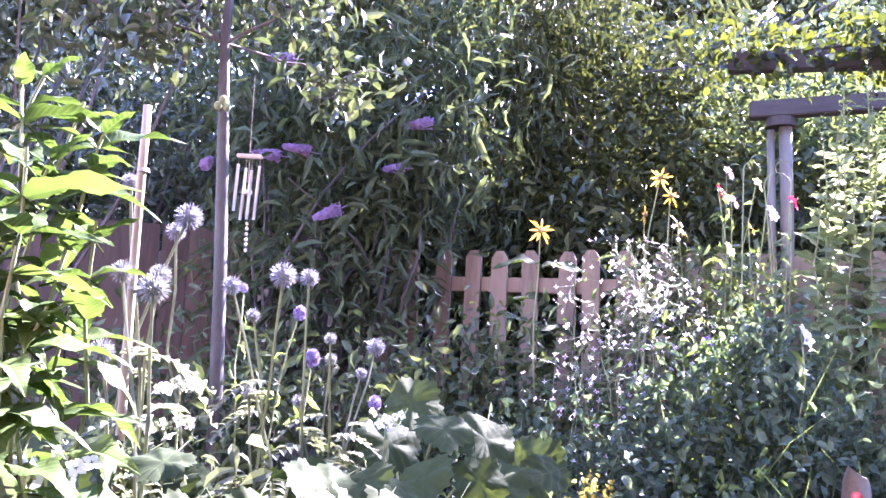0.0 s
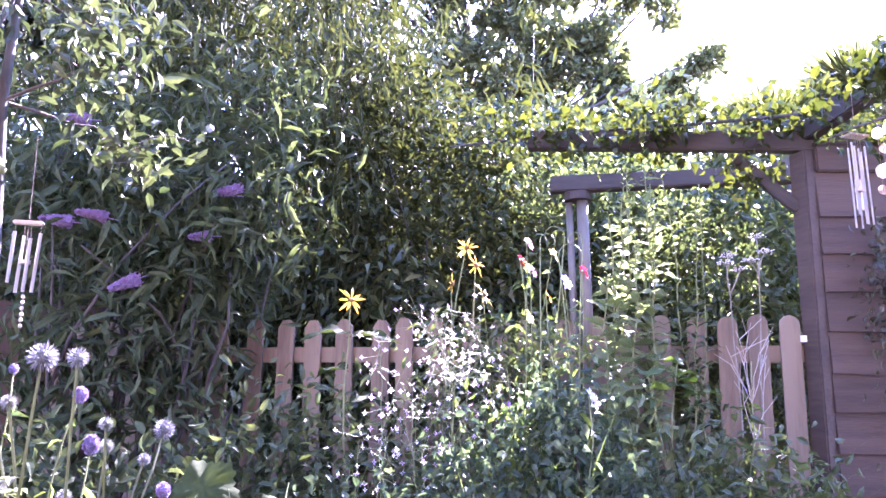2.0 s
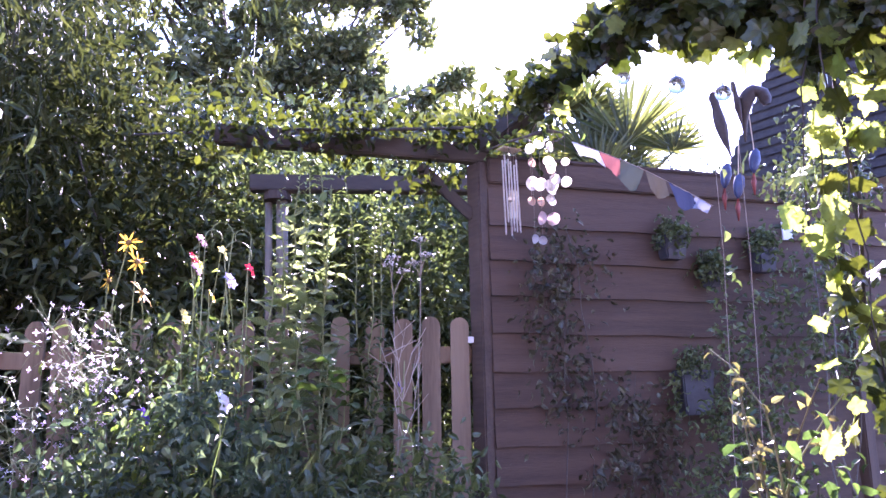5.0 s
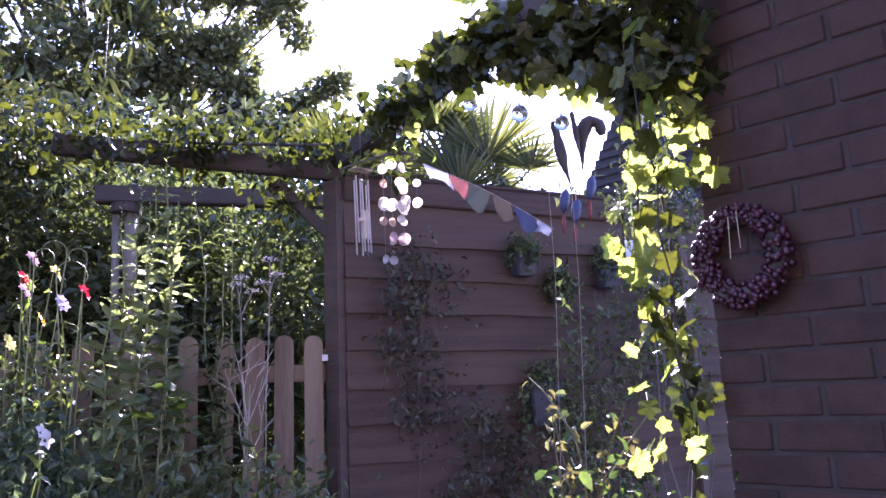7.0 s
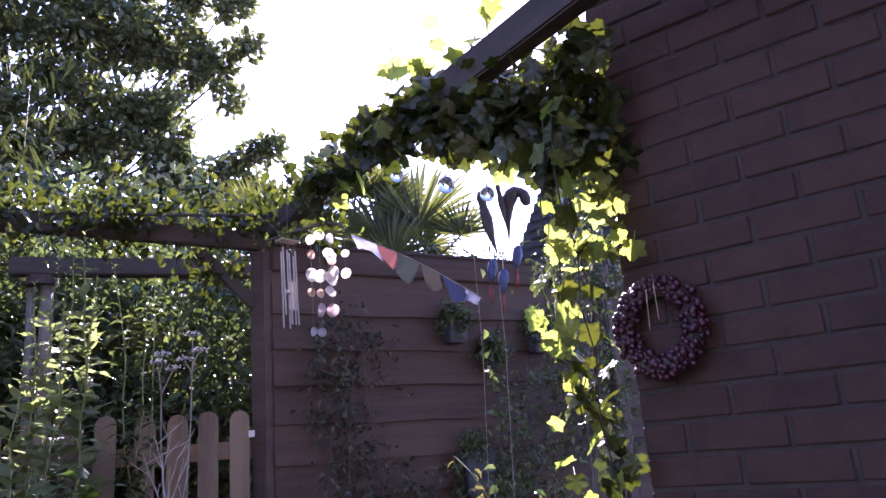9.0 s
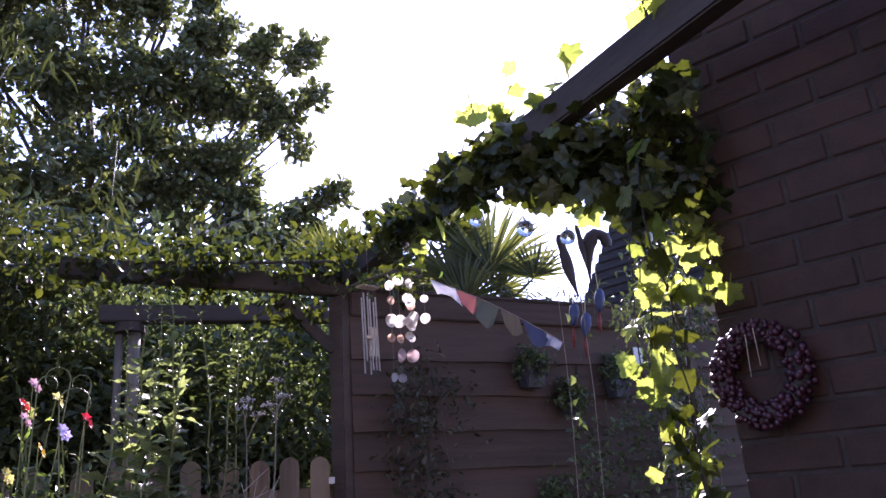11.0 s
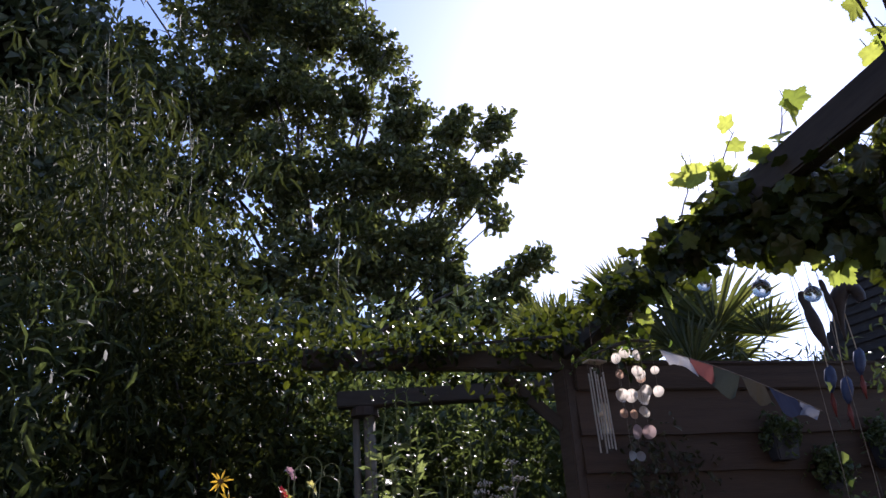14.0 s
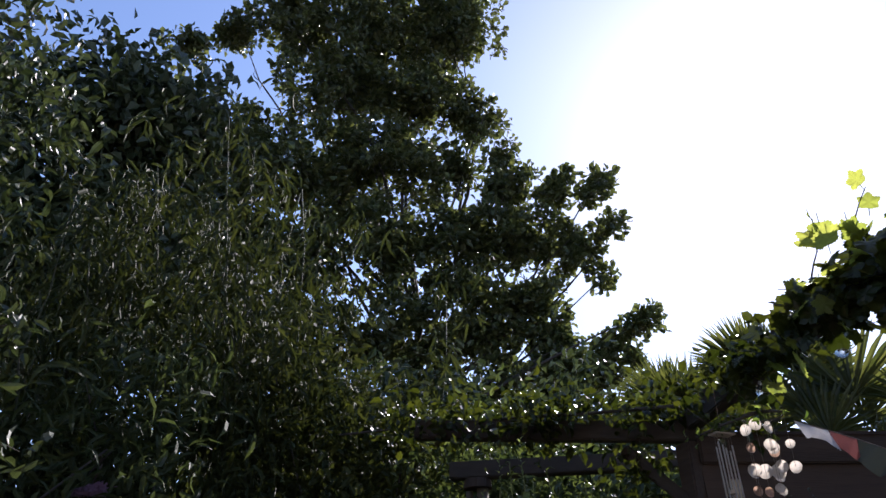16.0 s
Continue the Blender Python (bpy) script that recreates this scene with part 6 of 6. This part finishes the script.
bush("pale_foliage_plant", "silvery leafy growth around the thistle stems", (-0.45, 1.15, 0), [((-0.45, 1.15, 0.60), (0.2, 0.2, 0.18)), ((-0.55, 0.95, 0.6), (0.18, 0.15, 0.2)), ((-0.32, 1.45, 0.52), (0.2, 0.16, 0.15))],
     34, 9, 0.05, 0.055, 0.024, THISTLE, category="plant", stems=8, radius=0.004)


bush("low_shrub", "loose leafy growth at the foot of the pickets", (0.35, 3.15, 0), [((0.05, 3.25, 0.5), (0.35, 0.16, 0.38)), ((0.62, 3.0, 0.5), (0.32, 0.16, 0.42)), ((0.35, 3.1, 0.8), (0.3, 0.12, 0.2))],
     170, 10, 0.07, 0.06, 0.024, SHRUB, stems=9, radius=0.005)


def grass_tuft(base, count, height, label):
    ob = thing("grass_tuft", label, "grass", base, group="grass tufts in the bed")
    n = count
    a = RNG.random(n) * 6.283
    lean = 0.15 + 0.5 * RNG.random(n)
    for i in range(n):
        out = np.array([math.cos(a[i]), math.sin(a[i]), 0])
        side = np.array([-math.sin(a[i]), math.cos(a[i]), 0]) * 0.004
        h = height * (0.6 + 0.5 * RNG.random())
        u = np.linspace(0, 1, 6)
        rib = np.array(base) + out * (lean[i] * h * u**2)[:, None] + np.stack([0 * u, 0 * u, h * (u - 0.25 * lean[i] * u**3)], 1) + RNG.normal(size=3) * [0.03, 0.03, 0]
        w = (1 - u**2)[:, None] + 0.03
        v = np.concatenate([rib - side * w, rib + side * w])
        piece("blade", Build().add(v, [(k, k + 1, k + 7, k + 6) for k in range(5)]).data("blade", GRASS), ob)


for x, y, h in ((0.95, 1.95, 0.75), (1.12, 1.85, 0.72), (1.3, 1.95, 0.85), (0.86, 2.15, 0.9), (1.22, 2.2, 0.95), (1.6, 2.2, 0.9), (1.02, 1.78, 0.66), (1.18, 1.72, 0.7), (1.36, 1.82, 0.8), (1.45, 2.1, 0.98), (0.78, 1.9, 0.7), (1.08, 2.1, 0.98)):
    grass_tuft((x, y, 0), 34, h, "narrow green grass blades rising among low leaves")


def yellowing_leaves():
    ob = thing("yellow_leaved_shoot", "young shoot with yellow-green leaves before the pickets", "plant", (1.42, 2.1, 0))
    shared = long_leaf("leaf", 0.08, 0.036, LIGHT, 0.4)
    for top in ((1.36, 2.1, 1.0), (1.52, 2.08, 0.98), (1.48, 2.12, 1.04)):
        path = curve((1.42, 2.12, 0), top, 0.04, 8)
        piece("stem", Build().tube(path, (0.004, 0.002), 5).data("stem", STEM), ob)
        for i in range(6):
            a = i * 2.2 + top[0] * 9
            piece("leaf", shared, ob, leaf_pose(path[7] - np.array([0, 0, 0.035 * (i // 2)]), (math.cos(a), math.sin(a), 0.45 - 0.12 * i), (RNG.normal() * 0.5, RNG.normal() * 0.5, 1)))


yellowing_leaves()


def fruit_holder():
    x, y = 1.06, 1.68
    ob = thing("fruit_holder", "pale hooded plastic holder with three red fruits on a stake", "holder", (x, y, 0))
    b = Build().tube([(x, y, 0), (x, y, 0.535)], (0.012, 0.010), 9)
    piece("stake", b.data("stake", RUSTIC), ob)
    rows, n = 7, 13
    v = []
    for skin in (0.031, 0.0285):
        for i in range(rows):
            u = i / (rows - 1)
            r = skin * (1 - 0.35 * u**4)
            for k in range(n):
                a = radians(-45 + 205 * k / (n - 1))
                v.append((x + r * math.cos(a) - 0.004 * u**3, y + r * math.sin(a) - 0.012 * u**3, 0.53 + 0.105 * u - 0.014 * u * math.cos(a)))
    f = []
    for k in range(2):
        o = k * rows * n
        f += [(o + i * n + c, o + i * n + c + 1, o + (i + 1) * n + c + 1, o + (i + 1) * n + c) for i in range(rows - 1) for c in range(n - 1)]
    m = rows * n
    f += [((rows - 1) * n + c, (rows - 1) * n + c + 1, m + (rows - 1) * n + c + 1, m + (rows - 1) * n + c) for c in range(n - 1)]
    f += [(i * n + c, (i + 1) * n + c, m + (i + 1) * n + c, m + i * n + c) for i in range(rows - 1) for c in (0, n - 1)]
    piece("hood", Build().add(v, f).data("hood", HOOD, True), ob)
    b = Build().tube([(x, y, 0.528), (x, y, 0.534)], (0.03, 0.031), 16)
    piece("tray", b.data("tray", PLASTIC), ob)
    fruit = Build().ball((0, 0, 0), 0.0125, 1.05, 8, 12).data("fruit", FRUIT, True)
    for dx, dy, z in ((-0.013, -0.006, 0.552), (0.014, -0.008, 0.556), (-0.001, -0.004, 0.577)):
        piece("fruit", fruit, ob, (x + dx, y + dy, z))


fruit_holder()


# ---- climbers on the fence and the rose by the wall ----
def rose():
    lobes = [((1.74, 0.80, 0.70), (0.10, 0.10, 0.14)), ((1.75, 0.66, 0.68), (0.14, 0.14, 0.14)), ((1.66, 0.55, 0.66), (0.12, 0.14, 0.16)), ((1.85, 0.78, 0.72), (0.12, 0.1, 0.14)), ((1.72, 0.7, 0.42), (0.2, 0.2, 0.28))]
    ob = bush("rose_bush", "rose bush with glossy leaves and young red shoots", (1.74, 0.72, 0), lobes, 120, 6, 0.045, 0.030, 0.018, ROSE, stems=9, radius=0.006)
    b = Build()
    for e in ((1.73, 0.88, 1.02), (1.76, 0.85, 0.98), (1.70, 0.80, 0.95), (1.84, 0.72, 0.96), (1.88, 0.7, 0.93)):
        path = curve((1.74, 0.75, 0.6), e, 0.1, 8)
        b.tube(path, (0.003, 0.0015), 5)
        k = 12
        pp = np.repeat(path[3:], 3, 0)[:k] + RNG.normal(size=(k, 3)) * 0.01
        b.leaves(pp, unit(k) + [0, 0, 0.4], unit(k), 0.027, 0.014, 0.2, 0.3)
    piece("young_growth", b.data("young_growth", foliage("red_shoot_leaf", (0.085, 0.07, 0.03), (0.17, 0.17, 0.075), 0.3)), ob, label="reddish young shoots")


rose()


def climber(label, spots, material, n):
    p = spots[0]
    ob = thing("climber", label, "climbing plant", (p[0][0], p[0][1], 0), group="climbers on the fence")
    for c, r in spots:
        b = Build().tube(curve((c[0], c[1] + 0.02, 0), (c[0], c[1], c[2] + r[2]), 0.03, 9), (0.004, 0.002), 5)
        piece("stem", b.data("stem", BARK), ob)
    piece("foliage", crown(spots, n, 8, 0.045, 0.035, 0.02, False, 0.4, 0.2).data("foliage", material), ob)


def fence_planter(s, z, wide, high, label, trailing):
    ob = thing("wall_planter", label, "planter", (*on_panel(s, 0.06), z), group="planters on the fence")
    bm = bmesh.new()
    bmesh.ops.create_cube(bm, size=1, matrix=Matrix.Diagonal((wide, 0.09, high, 1)))
    for v in bm.verts:
        if v.co.z < 0:
            v.co.x *= 0.82
            v.co.y *= 0.75
    bmesh.ops.bevel(bm, geom=bm.edges[:], offset=0.006, segments=2, affect="EDGES")
    piece("pot", bm_data("pot", bm, DARK_POT), ob, pose(*on_panel(s, 0.06), z, 0, 0, -16))
    lobes = [((*on_panel(s, 0.07), z + high * 0.6), (wide * 0.6, 0.06, 0.07))]
    if trailing:
        lobes += [((*on_panel(s - wide * 0.6, 0.08), z - high * 0.3), (0.02, 0.02, high * 0.8)), ((*on_panel(s + wide * 0.6, 0.08), z - high * 0.3), (0.02, 0.02, high * 0.8))]
    piece("foliage", crown(lobes, 62, 8, 0.022, 0.03, 0.018, False, 0.4, 0.2).data("foliage", SHRUB), ob)


DARK_POT = surface("dark_pot", (0.015, 0.016, 0.02), (0.05, 0.05, 0.06), 20, 0.6, 0.1)
fence_planter(0.86, 1.58, 0.12, 0.11, "small black pot fixed to the fence boards", False)
fence_planter(1.06, 1.44, 0.06, 0.08, "tiny dark pot hooked on the fence", False)
fence_planter(1.37, 1.54, 0.11, 0.12, "black pot fixed high on the fence", False)
fence_planter(0.92, 0.92, 0.17, 0.20, "dark planter with trailing plants on the fence", True)
tag = tagged(new("fence_sign", Build().box((-0.03, -0.004, -0.045), (0.03, 0.004, 0.045)).data("fence_sign", PLASTIC)), "small white card fixed to the fence", "sign")
tag.matrix_basis = pose(*on_panel(1.56, 0.03), 1.70, 0, 0, -16)

CLIMBER_LEAF = foliage("bronzed_leaf", (0.03, 0.034, 0.018), (0.085, 0.08, 0.045), 0.25, 0.4)
climber("thin climbing plant spread over the fence boards", [((2.73, 2.33, 1.47), (0.27, 0.035, 0.19)), ((2.62, 2.37, 1.3), (0.12, 0.03, 0.2)), ((2.7, 2.33, 1.0), (0.2, 0.03, 0.25)), ((3.0, 2.22, 0.7), (0.3, 0.04, 0.3))], CLIMBER_LEAF, 210)
climber("dark climbing shrub against the fence beside the wall", [((3.5, 1.95, 1.1), (0.3, 0.1, 0.35)), ((3.9, 1.8, 1.3), (0.3, 0.12, 0.45)), ((3.4, 2.0, 0.5), (0.5, 0.12, 0.45))], SHRUB, 330)
climber("feathery green growth above the far fence", [((3.46, 1.52, 1.96), (0.12, 0.12, 0.13)), ((3.42, 1.62, 1.80), (0.2, 0.12, 0.08)), ((3.2, 1.35, 1.7), (0.15, 0.12, 0.18))], HEDGE, 120)


bush("scrub", "dark scrub with narrow leaves behind the lap fence, under the palms", (3.6, 2.36, 0), [((3.47, 2.5, 1.98), (0.10, 0.12, 0.12)), ((3.6, 2.37, 1.98), (0.10, 0.12, 0.15)), ((3.72, 2.2, 1.97), (0.10, 0.12, 0.12)), ((3.6, 2.36, 1.6), (0.2, 0.2, 0.3))],
     105, 10, 0.05, 0.07, 0.011, HEDGE, stems=9, radius=0.005)
bush("golden_herb", "low golden herb with small yellow flowers at the bed's edge", (0.50, 1.80, 0), [((0.50, 1.78, 0.53), (0.055, 0.05, 0.04))],
     16, 13, 0.018, 0.014, 0.010, GOLD, category="plant", stems=7, radius=0.003)


def strings():
    ob = thing("climbing_strings", "two taut strings with a thin climbing bean between them", "string", (2.06, 1.09, 0))
    for x, y in ((2.30, 1.24), (2.33, 1.18)):
        b = Build().tube([(x - 0.24, y - 0.15, 0.55), (x - 0.1, y - 0.08, 1.3), (x - 0.08, y - 0.06, 2.0)], (0.001, 0.001), 5)
        piece("string", b.data("string", CORD), ob)
    n = 18
    t = RNG.random(n)
    pos = np.stack([2.08 + 0.14 * t, 1.06 + 0.1 * t, 0.6 + 0.95 * t], 1)
    b = Build().leaves(pos, unit(n) + [0, 0, -0.4], unit(n) + [0, 0, 0.8], 0.035, 0.026, 0.2, 0.2)
    piece("bean_leaves", b.data("bean_leaves", SHRUB), ob)


strings()
house_wall()
